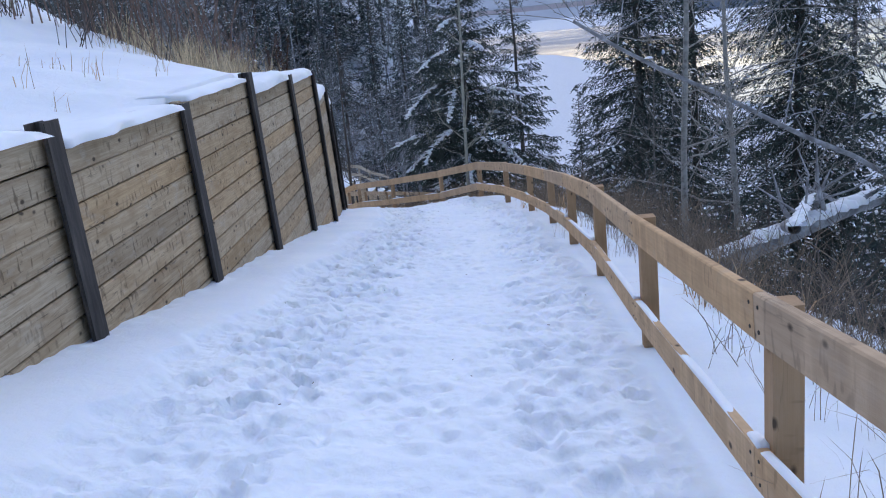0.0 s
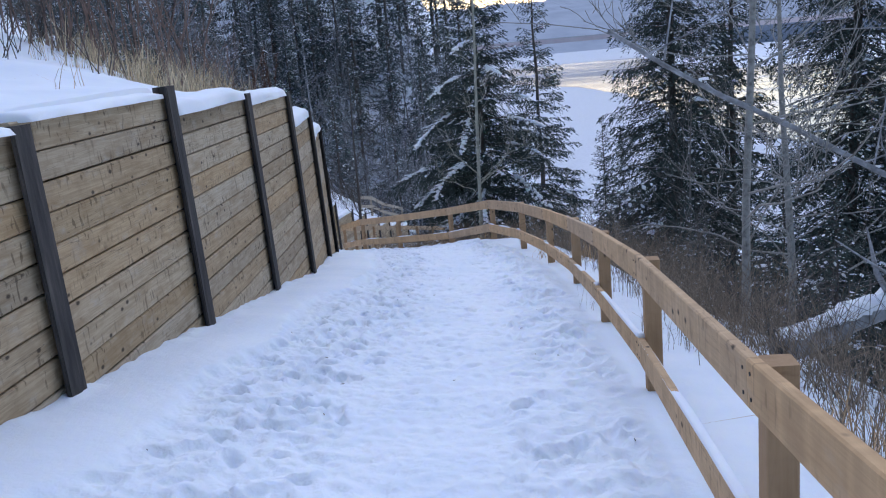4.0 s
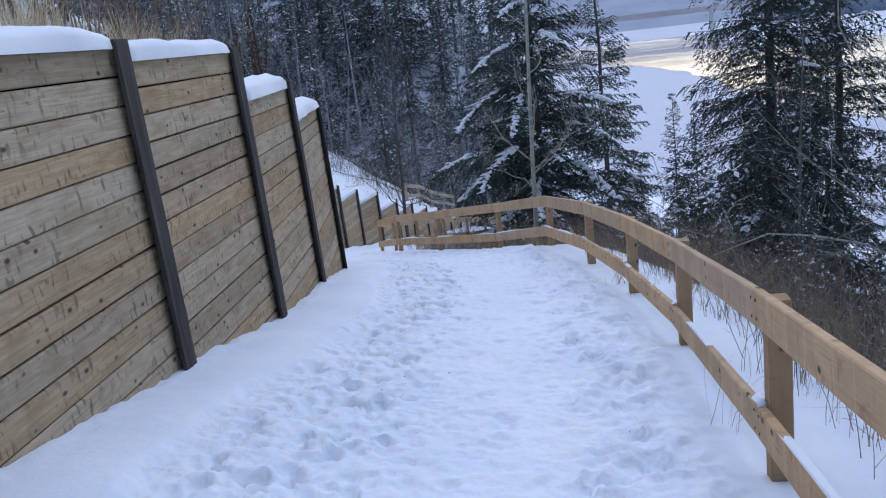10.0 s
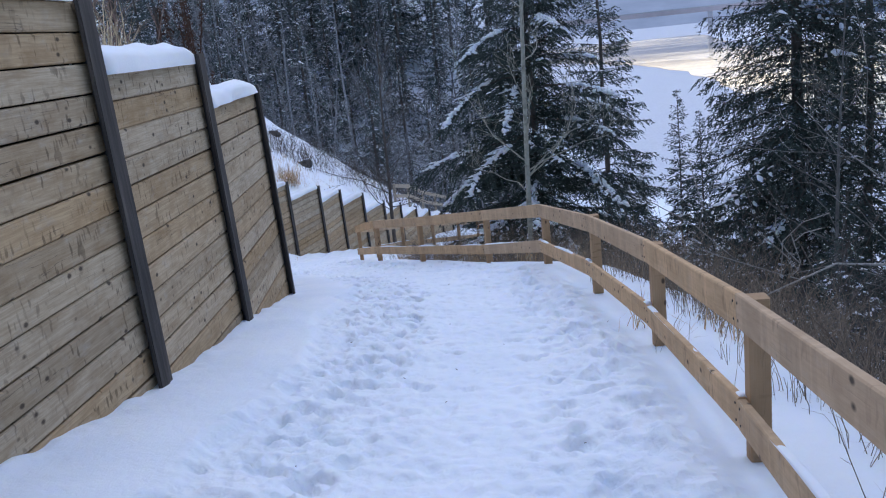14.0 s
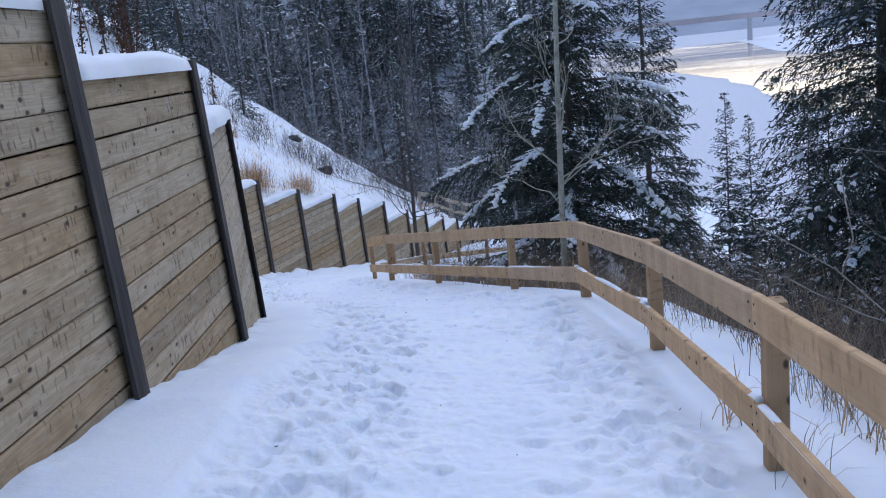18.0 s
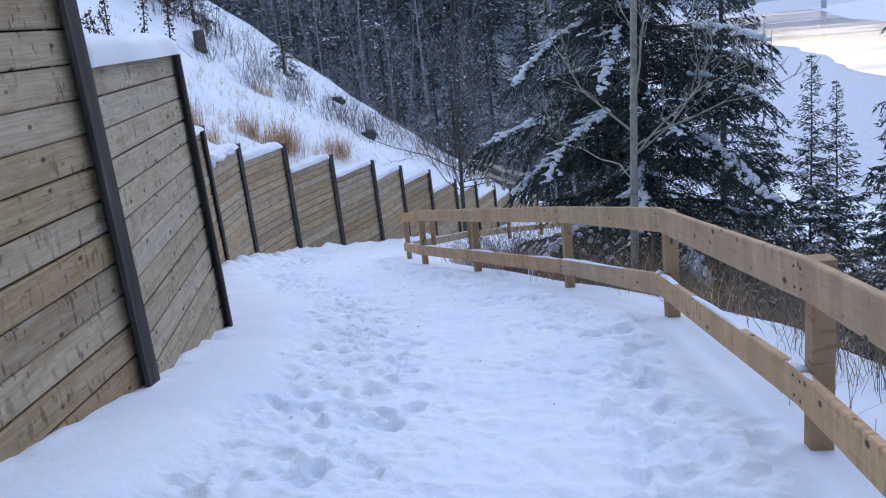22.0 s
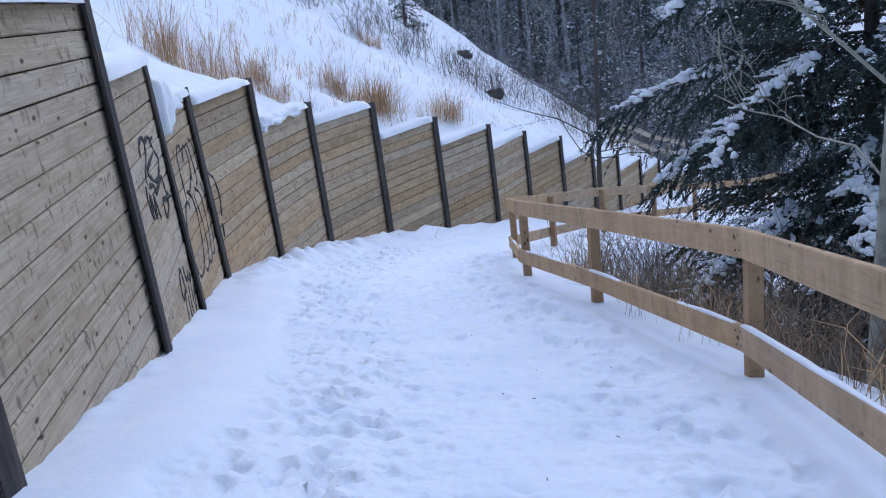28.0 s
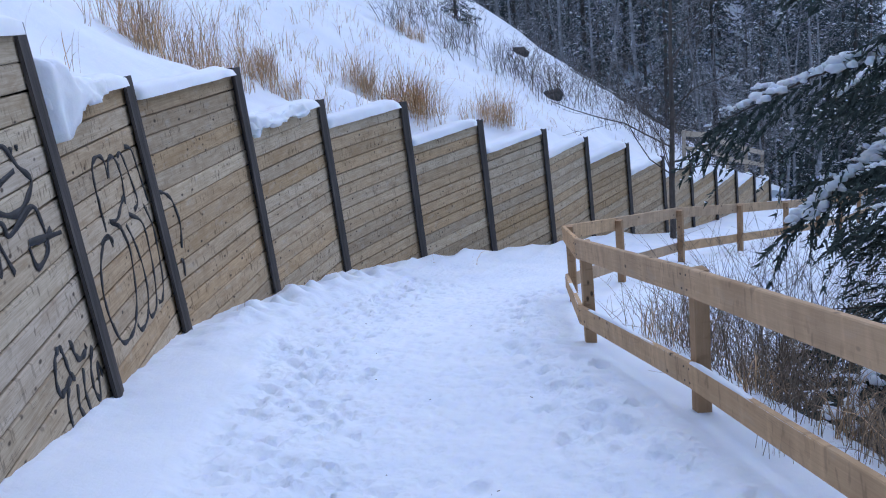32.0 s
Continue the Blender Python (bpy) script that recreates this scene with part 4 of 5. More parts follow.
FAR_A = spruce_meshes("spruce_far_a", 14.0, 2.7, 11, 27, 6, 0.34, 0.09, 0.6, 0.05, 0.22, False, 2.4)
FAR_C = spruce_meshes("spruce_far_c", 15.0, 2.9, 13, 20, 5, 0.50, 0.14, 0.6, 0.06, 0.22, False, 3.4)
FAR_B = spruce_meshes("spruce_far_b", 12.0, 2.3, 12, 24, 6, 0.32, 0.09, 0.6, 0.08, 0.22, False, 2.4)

for meshes, x, y, s, turn, label in (
    (HERO_A, 2.98, 30.2, 1.0, 0, "large dark spruce with heavy snow on its drooping lower boughs"),
    (HERO_B, 7.8, 49.6, 1.12, 70, "tall narrow dark spruce above the river"),
    (HERO_C, 8.5, 28.3, 1.22, 160, "tall dark spruce with snow-dusted needles beside the fence"),
    (HERO_B, 13.0, 36.0, 0.95, 250, "dark spruce with snow-dusted needles on the valley slope"),
    (HERO_C, 11.6, 24.0, 1.25, 300, "dark spruce with snow-dusted needles on the valley slope"),
    (HERO_B, 11.3, 31.0, 1.15, 200, "dark spruce with snow-dusted needles on the valley slope"),
    (FAR_A, 17.0, 31.0, 1.3, 30, "dark spruce with snow-dusted needles on the valley slope"),
    (HERO_B, 12.6, 18.5, 1.1, 110, "dark spruce with snow-dusted needles on the valley slope"),
    (FAR_A, 19.0, 22.0, 1.3, 200, "dark spruce with snow-dusted needles on the valley slope"),
):
    spruce(meshes, (x, y, ground_at(x, y) - 0.2), turn, s, label, "spruces on the valley side")
for x, y, tip, turn in ((11.9, 52.0, -4.9, 10), (13.4, 54.0, -6.2, 80), (14.6, 50.0, -5.0, 140), (16.5, 53.0, -5.5, 200), (9.6, 50.5, -8.0, 260)):
    g = ground_at(x, y) - 0.2
    spruce(SMALL, (x, y, g), turn, (tip - g) / 7.0, "slender young spruce dusted with snow", "young spruces")
for x, y, tall, turn in ((6.9, 15.2, 3.6, 30), (7.9, 19.4, 4.6, 100), (6.6, 21.6, 3.4, 170), (8.0, 25.0, 4.6, 220), (7.0, 28.0, 3.4, 300), (9.6, 33.0, 5.0, 20), (8.2, 37.0, 3.8, 90), (11.0, 40.5, 5.5, 150), (6.9, 11.2, 3.2, 60), (8.8, 14.4, 5.0, 340)):
    spruce(LOW, (x, y, ground_at(x, y) - 0.2), turn, tall / 7.0, "low dark spruce among the brush below the fence", "young spruces")

ASPEN = bare_tree_meshes("aspen", 11.0, 52, PALEBARK, 0.054, 3, 30, 0.14, 0.02, 0.95, 0.155, 0.004, True)
ASPEN_B = bare_tree_meshes("aspen_b", 10.0, 48, PALEWOOD, 0.052, 3, 34, 0.10, 0.03, 0.6, 0.25, 0.005, True)
BARE_A = bare_tree_meshes("bare_tree_a", 10.0, 42, PALEWOOD, 0.085, 3, 30, 0.12, 0.05, 0.4, 0.36, 0.004, True)
DARK_TREE = bare_tree_meshes("dark_tree", 9.5, 44, BARK, 0.085, 3, 26, 0.15, 0.0, 0.6, 0.26, 0.004, True)
BARE_B = bare_tree_meshes("bare_tree_b", 9.0, 43, GREYBARK, 0.07, 3, 24, 0.2, 0.0, 0.7, 0.28, 0.004, True)
WOOD_A = bare_tree_meshes("wood_tree_a", 11.0, 45, FROSTBARK, 0.10, 2, 17, 0.2, 0.04, 0.7, 0.32, 0.009)
WOOD_B = bare_tree_meshes("wood_tree_b", 9.0, 46, FROSTBARK, 0.075, 2, 17, 0.15, -0.05, 0.8, 0.36, 0.009)
WOOD_C = bare_tree_meshes("wood_tree_c", 7.5, 47, FROSTBARK, 0.06, 2, 18, 0.06, 0.02, 0.6, 0.42, 0.008)

bare_tree(ASPEN, (2.3, 25.3, ground_at(2.3, 25.3) - 0.1), 0, 1.0, "slim pale aspen with bare grey-green branches behind the fence", "bare trees by the fence")
bare_tree(DARK_TREE, (-1.95, 44.6, ground_at(-1.95, 44.6) - 0.1), 0, 1.0, "thin leafless tree with a dark trunk beside the lower path", "bare trees by the fence")
for x, y, me, turn, s in ((4.2, 12.0, ASPEN_B, 60, 1.0),  (7.4, 18.0, BARE_A, 300, 1.0), (8.6, 13.0, BARE_B, 20, 1.1), (7.5, 24.0, BARE_B, 80, 0.8), (6.4, 9.6, BARE_B, 130, 0.9)):
    bare_tree(me, (x, y, ground_at(x, y) - 0.1), turn, s, "leafless grey tree with tangled branches on the valley slope", "bare trees on the slope")

# woods beyond the bank
placed = 0
while placed < 54:
    x, y = (rng.uniform(-27, 7), rng.uniform(57, 96)) if placed < 52 else (rng.uniform(-12, 6), rng.uniform(64, 84))
    if (x > 3 and y < 70) or (x > -14 and y < 67):
        continue
    spruce(rng.choice((FAR_A, FAR_B)), (x, y, ground_at(x, y) - 0.3), rng.uniform(0, 360), rng.uniform(0.65, 1.15), "dark snow-dusted spruce in the woods", "spruces in the woods")
    placed += 1
for _ in range(7):
    x, y = rng.uniform(-1, 6), rng.uniform(68, 92)
    spruce(rng.choice((FAR_A, FAR_B)), (x, y, ground_at(x, y) - 0.3), rng.uniform(0, 360), rng.uniform(0.8, 1.2), "dark snow-dusted spruce in the woods", "spruces in the woods")
for _ in range(60):
    x, y = rng.uniform(-52, 2), rng.uniform(88, 124)
    spruce(FAR_C, (x, y, ground_at(x, y) - 0.3), rng.uniform(0, 360), rng.uniform(0.8, 1.25), "dark snow-dusted spruce far up the wooded slope", "spruces in the woods")
for _ in range(26):
    x, y = rng.uniform(-34, 2), rng.uniform(84, 104)
    spruce(rng.choice((FAR_A, FAR_C)), (x, y, ground_at(x, y) - 0.3), rng.uniform(0, 360), rng.uniform(0.75, 1.2), "dark snow-dusted spruce far up the wooded slope", "spruces in the woods")
for _ in range(7):
    x, y = rng.uniform(-4, 8), rng.uniform(94, 116)
    spruce(FAR_C, (x, y, ground_at(x, y) - 0.3), rng.uniform(0, 360), rng.uniform(0.9, 1.3), "dark snow-dusted spruce far up the wooded slope", "spruces in the woods")
for x, y, s in ((-14.0, 50.5, 0.8), (-17.0, 49.0, 0.9), (-20.5, 47.0, 0.8), (-24.0, 44.0, 1.0), (-4.0, 62.0, 0.8), (-10.2, 53.0, 0.36), (-13.0, 50.6, 0.45), (-16.0, 52.5, 0.6)):
    spruce(rng.choice((FAR_A, FAR_B)), (x, y, ground_at(x, y) - 0.3), rng.uniform(0, 360), s, "dark snow-dusted spruce at the edge of the woods", "spruces in the woods")
for _ in range(330):
    x, y = rng.uniform(-36, 7), rng.uniform(52, 100)
    if y < 60.0 - 0.42 * min(x + 1.5, 0):
        continue
    bare_tree(rng.choice((WOOD_A, WOOD_B, WOOD_C)), (x, y, ground_at(x, y) - 0.2), rng.uniform(0, 360), rng.uniform(0.7, 1.25), "leafless grey tree in the woods", "bare trees in the woods", rng.uniform(-6, 6))


def brush(name, spots, mat, label, seed, stems=(5, 11), height=(0.5, 1.5), rad=0.004, lean=0.3):
    """Thickets of thin stems rooted at the given spots."""
    r = np.random.default_rng(seed)
    b = Builder()
    for x, y in spots:
        z = ground_at(x, y) - 0.04
        for _ in range(r.integers(*stems)):
            h = r.uniform(*height)
            o = np.array([x + r.normal(0, 0.18), y + r.normal(0, 0.18), z])
            d = np.array([r.normal(0, lean), r.normal(0, lean), 1.0])
            bend = np.array([r.normal(0, 0.25), r.normal(0, 0.25), 0])
            pts = np.array([o + d * h * t + bend * h * t * t for t in (0, 0.35, 0.7, 1.0)])
            tube(b, pts, [rad * 1.3, rad, rad * 0.8, rad * 0.4], 3)
            for _ in range(r.integers(2, 4)):
                t = r.uniform(0.35, 0.95)
                p = o + d * h * t + bend * h * t * t
                e = np.array([r.normal(0, 0.6), r.normal(0, 0.6), r.uniform(0.3, 1.0)]) * h * 0.3
                tube(b, [p, p + e], [rad * 0.7, rad * 0.35], 3)
    tagged(new(name, b.mesh(name, mat)), label, "brush", kind="stuff")


spots = []
while len(spots) < 560:
    y = rng.uniform(1, 58)
    d = 1.5 + rng.expovariate(0.35)
    spots.append((float(fence_x(np.array(y))) + d, y))
brush("brush", spots, TWIG, "tangled leafless grey-brown brush on the valley slope", 51, stems=(4, 9), height=(0.5, 1.6), lean=0.36)
spots = []
while len(spots) < 420:
    y = rng.uniform(3, 31) if len(spots) % 3 else rng.uniform(8, 20)
    spots.append((float(fence_x(np.array(y))) + 0.8 + rng.expovariate(1.6), y))
brush("brush", spots, WEED, "thicket of thin dead brown stems just beyond the fence", 71, stems=(4, 9), height=(0.3, 0.85), rad=0.0026, lean=0.22)
spots = []
while len(spots) < 180:
    y = rng.uniform(23.2, 32)
    spots.append((float(fence_x(np.array(y))) + 0.95 + rng.expovariate(0.75), y))
brush("brush", spots, WEED, "dense brown tangle of dead stems behind the fence below the spruce", 72, stems=(6, 12), height=(0.3, 0.95), rad=0.0034, lean=0.24)
spots = [(x, y) for x, y in ((rng.uniform(-16, 0), rng.uniform(49, 68)) for _ in range(420)) if y > 58.5 - 0.38 * x]
brush("brush", spots, FROSTBARK, "frosted leafless thicket in the gully below the hillside", 52, height=(0.8, 2.4), rad=0.007)


def grass_tuft(b, r, x, y, z, count, height, spread, droop=0.7, blade=0.004):
    """Upright dry stems that arch over towards their seed heads."""
    for _ in range(count):
        h = r.uniform(0.45, 1.1) * height
        a = r.normal(0.6, 1.3)
        d = np.array([math.cos(a), math.sin(a), 0])
        o = np.array([x + r.normal(0, spread), y + r.normal(0, spread), z])
        k = r.uniform(0.05, droop) * r.uniform(0.4, 1.4)
        ts = np.array([0, 0.35, 0.7, 1.0])
        pts = o + np.outer(ts, (r.normal(0, 0.13) * h, r.normal(0, 0.13) * h, h)) + np.outer(ts ** 2.6 * k * h, d) - np.outer(ts ** 4 * k * 0.45 * h, (0, 0, 1))
        w = np.cross(d, (0, 0, 1)) * r.uniform(0.6, 1.4) * blade
        V = np.concatenate([pts - w, pts[:3] + w])
        b.add(V, [(0, 4, 5), (0, 5, 1), (1, 5, 6), (1, 6, 2), (2, 6, 3)])


def grass_patch(name, x, y, size, tufts, height, mat, label, seed, blades=(16, 34), blade=0.0033):
    r = np.random.default_rng(seed)
    b = Builder()
    for _ in range(tufts):
        px, py = x + r.normal(0, size), y + r.normal(0, size)
        grass_tuft(b, r, px, py, ground_at(px, py) - 0.03, r.integers(*blades), height * r.uniform(0.6, 1.1), 0.06 + 0.03 * height, 1.15 if blade > 0.003 else 0.9, blade)
    tagged(new(name, b.mesh(name, mat)), label, "grass", "dry grass on the hillside", "stuff")


for x, y, size, tufts, h, mat, label, seed in (
    (-7.3, 32.6, 0.34, 26, 1.25, GRASS, "tall clump of dry tan grass above the wall", 61),
    (-6.7, 34.4, 0.38, 22, 0.75, GRASS, "clump of dry tan grass above the wall", 62),
    (-5.85, 37.7, 0.28, 26, 1.2, RUSTGRASS, "tall clump of rust-brown grass above the wall", 63),
    (-6.5, 37.2, 0.32, 16, 0.9, GRASS, "clump of dry tan grass above the wall", 71),
    (-5.2, 40.3, 0.30, 18, 0.9, RUSTGRASS, "clump of rust-brown grass above the wall", 64),
    (-8.6, 44.5, 0.24, 10, 0.7, GRASS, "small clump of dry tan grass on the slope", 72),
    (-2.9, 15.6, 0.45, 22, 0.8, STRAW, "clump of dry yellow grass above the wall", 65),
    (-2.7, 17.6, 0.45, 20, 1.0, STRAW, "clump of dry yellow grass above the wall", 66),
    (-4.3, 18.2, 0.6, 10, 0.8, STRAW, "clump of dry yellow grass above the wall", 73),
):
    grass_patch("grass", x, y, size, tufts, h, mat, label, seed)
for x, y, size, tufts, h, seed in ((-7.6, 28.6, 1.0, 26, 0.5, 67), (-8.3, 40.0, 1.6, 110, 0.55, 68), (-8.4, 35.5, 1.4, 110, 0.55, 69), (-6.6, 36.0, 0.9, 40, 0.5, 76), (-6.0, 44.0, 1.2, 40, 0.45, 77), (-3.9, 6.5, 1.1, 40, 0.45, 70), (-7.0, 47.5, 1.3, 40, 0.5, 74), (-4.2, 10.0, 1.0, 22, 0.45, 75)):
    grass_patch("grass", x, y, size, tufts, h, GRASS, "thin dry grass poking through the snow", seed, (2, 6))
for x, y, size, tufts, h, mat, seed in ((1.3, 27.6, 0.4, 9, 0.6, GRASS, 81), (0.8, 28.9, 0.4, 9, 0.6, RUSTGRASS, 82), (2.0, 26.6, 0.35, 9, 0.6, GRASS, 83), (0.0, 30.6, 0.4, 9, 0.5, GRASS, 84), (3.2, 22.6, 0.4, 10, 0.6, RUSTGRASS, 85), (2.7, 24.6, 0.35, 12, 0.7, RUSTGRASS, 86), (3.4, 16.0, 0.4, 8, 0.5, RUSTGRASS, 87), (2.6, 6.2, 0.4, 10, 0.5, GRASS, 88)):
    grass_patch("grass", x, y, size, tufts, h, mat, "dry brown grass and weeds behind the fence", seed, (10, 20))
for k in range(22):
    y = 2.2 + 1.2 * k + rng.uniform(-0.4, 0.4)
    x = float(fence_x(np.array(y))) + rng.uniform(0.45, 0.95)
    grass_patch("grass", x, y, 0.24, rng.choice((3, 5, 7)), 0.5, WEED, "thin brown weeds in the snow beyond the fence", 200 + k, (7, 14), 0.0018)


# shrubs and dead stalks on the bank
def spots_near(x, y, sx, sy, n):
    found = [(x + rng.gauss(0, sx), y + rng.gauss(0, sy)) for _ in range(n)]
    return [(u, v) for u, v in found if u < float(wall_x(np.array(v))) - 0.8]


brush("shrub", spots_near(-7.5, 17.0, 2.2, 2.0, 60), TWIG, "brown leafless shrubs on top of the bank", 53, height=(0.8, 2.2), rad=0.006)
brush("shrub", spots_near(-12.5, 23.0, 2.5, 2.0, 40), TWIG, "brown leafless shrubs on the upper slope", 54, height=(0.8, 2.0), rad=0.007)
brush("shrub", spots_near(-9.5, 46.0, 1.1, 1.2, 30), TWIG, "small leafless shrub on the snowy slope", 55, height=(0.5, 1.1), rad=0.005)
brush("shrub", spots_near(-6.9, 49.5, 1.0, 1.4, 40), TWIG, "small leafless shrub on the snowy slope", 56, height=(0.5, 1.2), rad=0.005)
brush("shrub", spots_near(-12.5, 50.0, 1.8, 1.6, 48), TWIG, "leafless shrubs on the snowy slope", 57, height=(0.6, 1.4), rad=0.006)
spots = [(rng.gauss(8.6, 1.6), rng.gauss(44.5, 3.5)) for _ in range(70)]
brush("brush", spots, GREYBARK, "tall leafless grey shrubs below the spruces", 66, stems=(4, 8), height=(1.8, 4.2), rad=0.008, lean=0.2)
brush("shrub", spots_near(-5.0, 53.0, 1.3, 1.8, 60), TWIG, "thin leafless shrubs on the snowy slope", 61, stems=(3, 7), height=(0.5, 1.3), rad=0.005)
brush("shrub", spots_near(-2.3, 55.0, 1.5, 1.5, 26), TWIG, "leafless shrubs at the foot of the slope", 58, height=(0.6, 1.5), rad=0.006)


def seed_stalks(x, y, seed, tall=1.0):
    """Dead rust-coloured stalks with shaggy seed heads."""
    r = np.random.default_rng(seed)
    ob = new("dead_stalks")
    z = ground_at(x, y) - 0.05
    ob.matrix_basis = pose(x, y, z)
    for _ in range(7):
        b = Builder()
        o, h = np.array([r.normal(0, 0.16), r.normal(0, 0.16), 0]), r.uniform(0.7, 1.15) * tall
        lean = np.array([r.normal(0, 0.12), r.normal(0, 0.12), 1.0])
        tube(b, [o, o + lean * h * 0.5, o + lean * h], [0.010, 0.008, 0.004], 4)
        for _ in range(int(150 * tall)):
            c = o + lean * h * r.uniform(0.35, 1.0) + r.normal(0, 0.022, 3)
            e = r.normal(0, 1, (3, 3)) * 0.013
            b.add([c + e[0], c + e[1], c + e[2]], [(0, 1, 2)])
        child("stalk", b.mesh("stalk", RUST), ob)
    tagged(ob, "dead rust-brown weed stalks with shaggy seed heads behind the wall", "weeds")


RUSTBARK = rough_material("red_brown_stems", [(0.18, 0.115, 0.09), (0.36, 0.25, 0.20)], 5, 0.9, 0, 0.3, (1, 1, 0.3))
RUST = rough_material("dead_seed_heads", [(0.07, 0.035, 0.022), (0.14, 0.075, 0.048)], 8, 0.9, 0, 0, island=True)
seed_stalks(-2.35, 22.1, 15)
seed_stalks(-2.1, 20.3, 18, 1.9)
brush("shrub", spots_near(-4.9, 17.2, 1.1, 0.8, 16), RUSTBARK, "tall red-brown leafless stems on top of the bank", 59, stems=(3, 6), height=(1.8, 3.2), rad=0.014, lean=0.09)
brush("shrub", spots_near(-3.3, 19.5, 0.7, 0.8, 12), RUSTBARK, "red-brown leafless stems on top of the bank", 60, stems=(3, 6), height=(0.9, 1.9), rad=0.008, lean=0.1)
seed_stalks(-7.6, 16.0, 16)
seed_stalks(-6.8, 15.2, 17)


def rock(x, y, sx, sy, sz, seed, label):
    bm = bmesh.new()
    bmesh.ops.create_icosphere(bm, subdivisions=3, radius=1.0)
    for v in bm.verts:
        k = 1 + 0.42 * noise.noise(v.co * 1.3 + Vector((seed, 0, 0))) + 0.22 * noise.noise(v.co * 3.7 + Vector((0, seed, 0)))
        v.co = Vector((v.co.x * sx * k, v.co.y * sy * k, v.co.z * sz * k))
    me = bpy.data.meshes.new("rock")
    bm.to_mesh(me)
    bm.free()
    me.materials.append(STONE)
    ob = new("rock", me)
    ob.matrix_basis = pose(x, y, ground_at(x, y) + sz * 0.25, 0, 0, seed * 40)
    tagged(ob, label, "rock")


def path_litter():
    r = np.random.default_rng(77)
    b = Builder()
    for _ in range(80):
        y = r.uniform(2, 31)
        xw, xf = float(wall_x(np.array(y))), float(fence_x(np.array(y)))
        x = xw + (xf - xw) * r.uniform(0.12, 0.95)
        z, a, s = ground_at(x, y) + 0.03, r.uniform(0, 6.28), r.uniform(0.004, 0.012)
        d = np.array([math.cos(a), math.sin(a), r.normal(0, 0.2)]) * s
        tube(b, [(x, y, z) - d, (x, y, z) + d], [0.003, 0.002], 4)
    tagged(new("litter", b.mesh("litter", TWIG)), "small dark bits of twig and bark scattered on the snow", "litter", kind="stuff")


path_litter()
rock(-6.2, 50.2, 0.42, 0.28, 0.24, 2, "dark boulder poking out of the snowy slope")
rock(-8.3, 54.2, 0.32, 0.26, 0.22, 5, "dark boulder poking out of the snowy slope")


def log(name, a, c, radius, label, seed, load=1.0):
    """A fallen trunk with stubs of branches, and snow along its top."""
    r = np.random.default_rng(seed)
    ob = new(name)
    a, c = np.array(a), np.array(c)
    b = Builder()
    ts = np.linspace(0, 1, 9)
    pts = a + np.outer(ts, c - a) + np.c_[r.normal(0, 0.05, (9, 2)), np.zeros(9)]
    tube(b, pts, np.linspace(radius, radius * 0.55, 9), 10)
    child("trunk", b.mesh("log_trunk", FROSTBARK, True), ob)
    for _ in range(7):
        s = Builder()
        o = a + (c - a) * r.uniform(0.25, 0.95)
        d = np.array([r.normal(0, 0.6), r.normal(0, 0.6), r.uniform(0.2, 1.0)]) * r.uniform(0.5, 1.3)
        tube(s, [o, o + d * 0.5 + r.normal(0, 0.05, 3), o + d], [radius * 0.28, radius * 0.2, 0.006], 5)
        child("limb", s.mesh("log_limb", FROSTBARK), ob)
    w = Builder()
    for t in np.linspace(0.03, 0.97, int(np.linalg.norm(c - a) / 0.10)):
        if r.uniform() > load:
            continue
        e = radius * r.uniform(0.6, 0.95)
        p = a + (c - a) * t + (0, 0, radius * (1 - 0.45 * t) * 0.8)
        w.add(BLOB_V * (e * 1.5, e * 1.2, e * 0.7) * r.uniform(0.8, 1.2, (len(BLOB_V), 1)) + p, BLOB_F)
    tagged(child("snow", w.mesh("log_snow", SNOW_CAP, True), ob), kind="stuff")
    tagged(ob, label, "log")


def on_ground(x, y, up):
    return (x, y, ground_at(x, y) + up)


log("fallen_log", on_ground(-7.2, 57.3, 0.1), on_ground(-3.6, 58.0, 0.3), 0.035, "fallen grey trunk topped with snow at the edge of the gully", 3)
log("fallen_log", (4.1, 10.8, -3.55), (8.0, 12.2, -3.05), 0.16, "fallen trunk thick with snow below the fence", 4)
log("fallen_log", on_ground(4.2, 8.6, 1.0), on_ground(6.6, 13.0, 2.0), 0.07, "broken leaning branch below the fence", 6)
log("leaning_trunk", (8.2, 12.6, -3.4), (2.7, 11.9, -0.25), 0.042, "leaning dead grey trunk with bits of snow beside the fence", 12, 0.12)

stump = tagged(new("stump"), "short dark weathered stump on the snowy slope", "stump")
stump.matrix_basis = pose(-11.1, 46.0, ground_at(-11.1, 46.0))
b_ = Builder()
tube(b_, [(0, 0, -0.1), (0.01, 0, 0.3), (0.0, 0.02, 0.72), (0.0, 0.02, 0.74)], [0.24, 0.21, 0.20, 0.02], 10)
child("trunk", b_.mesh("stump_trunk", BARK, False), stump)


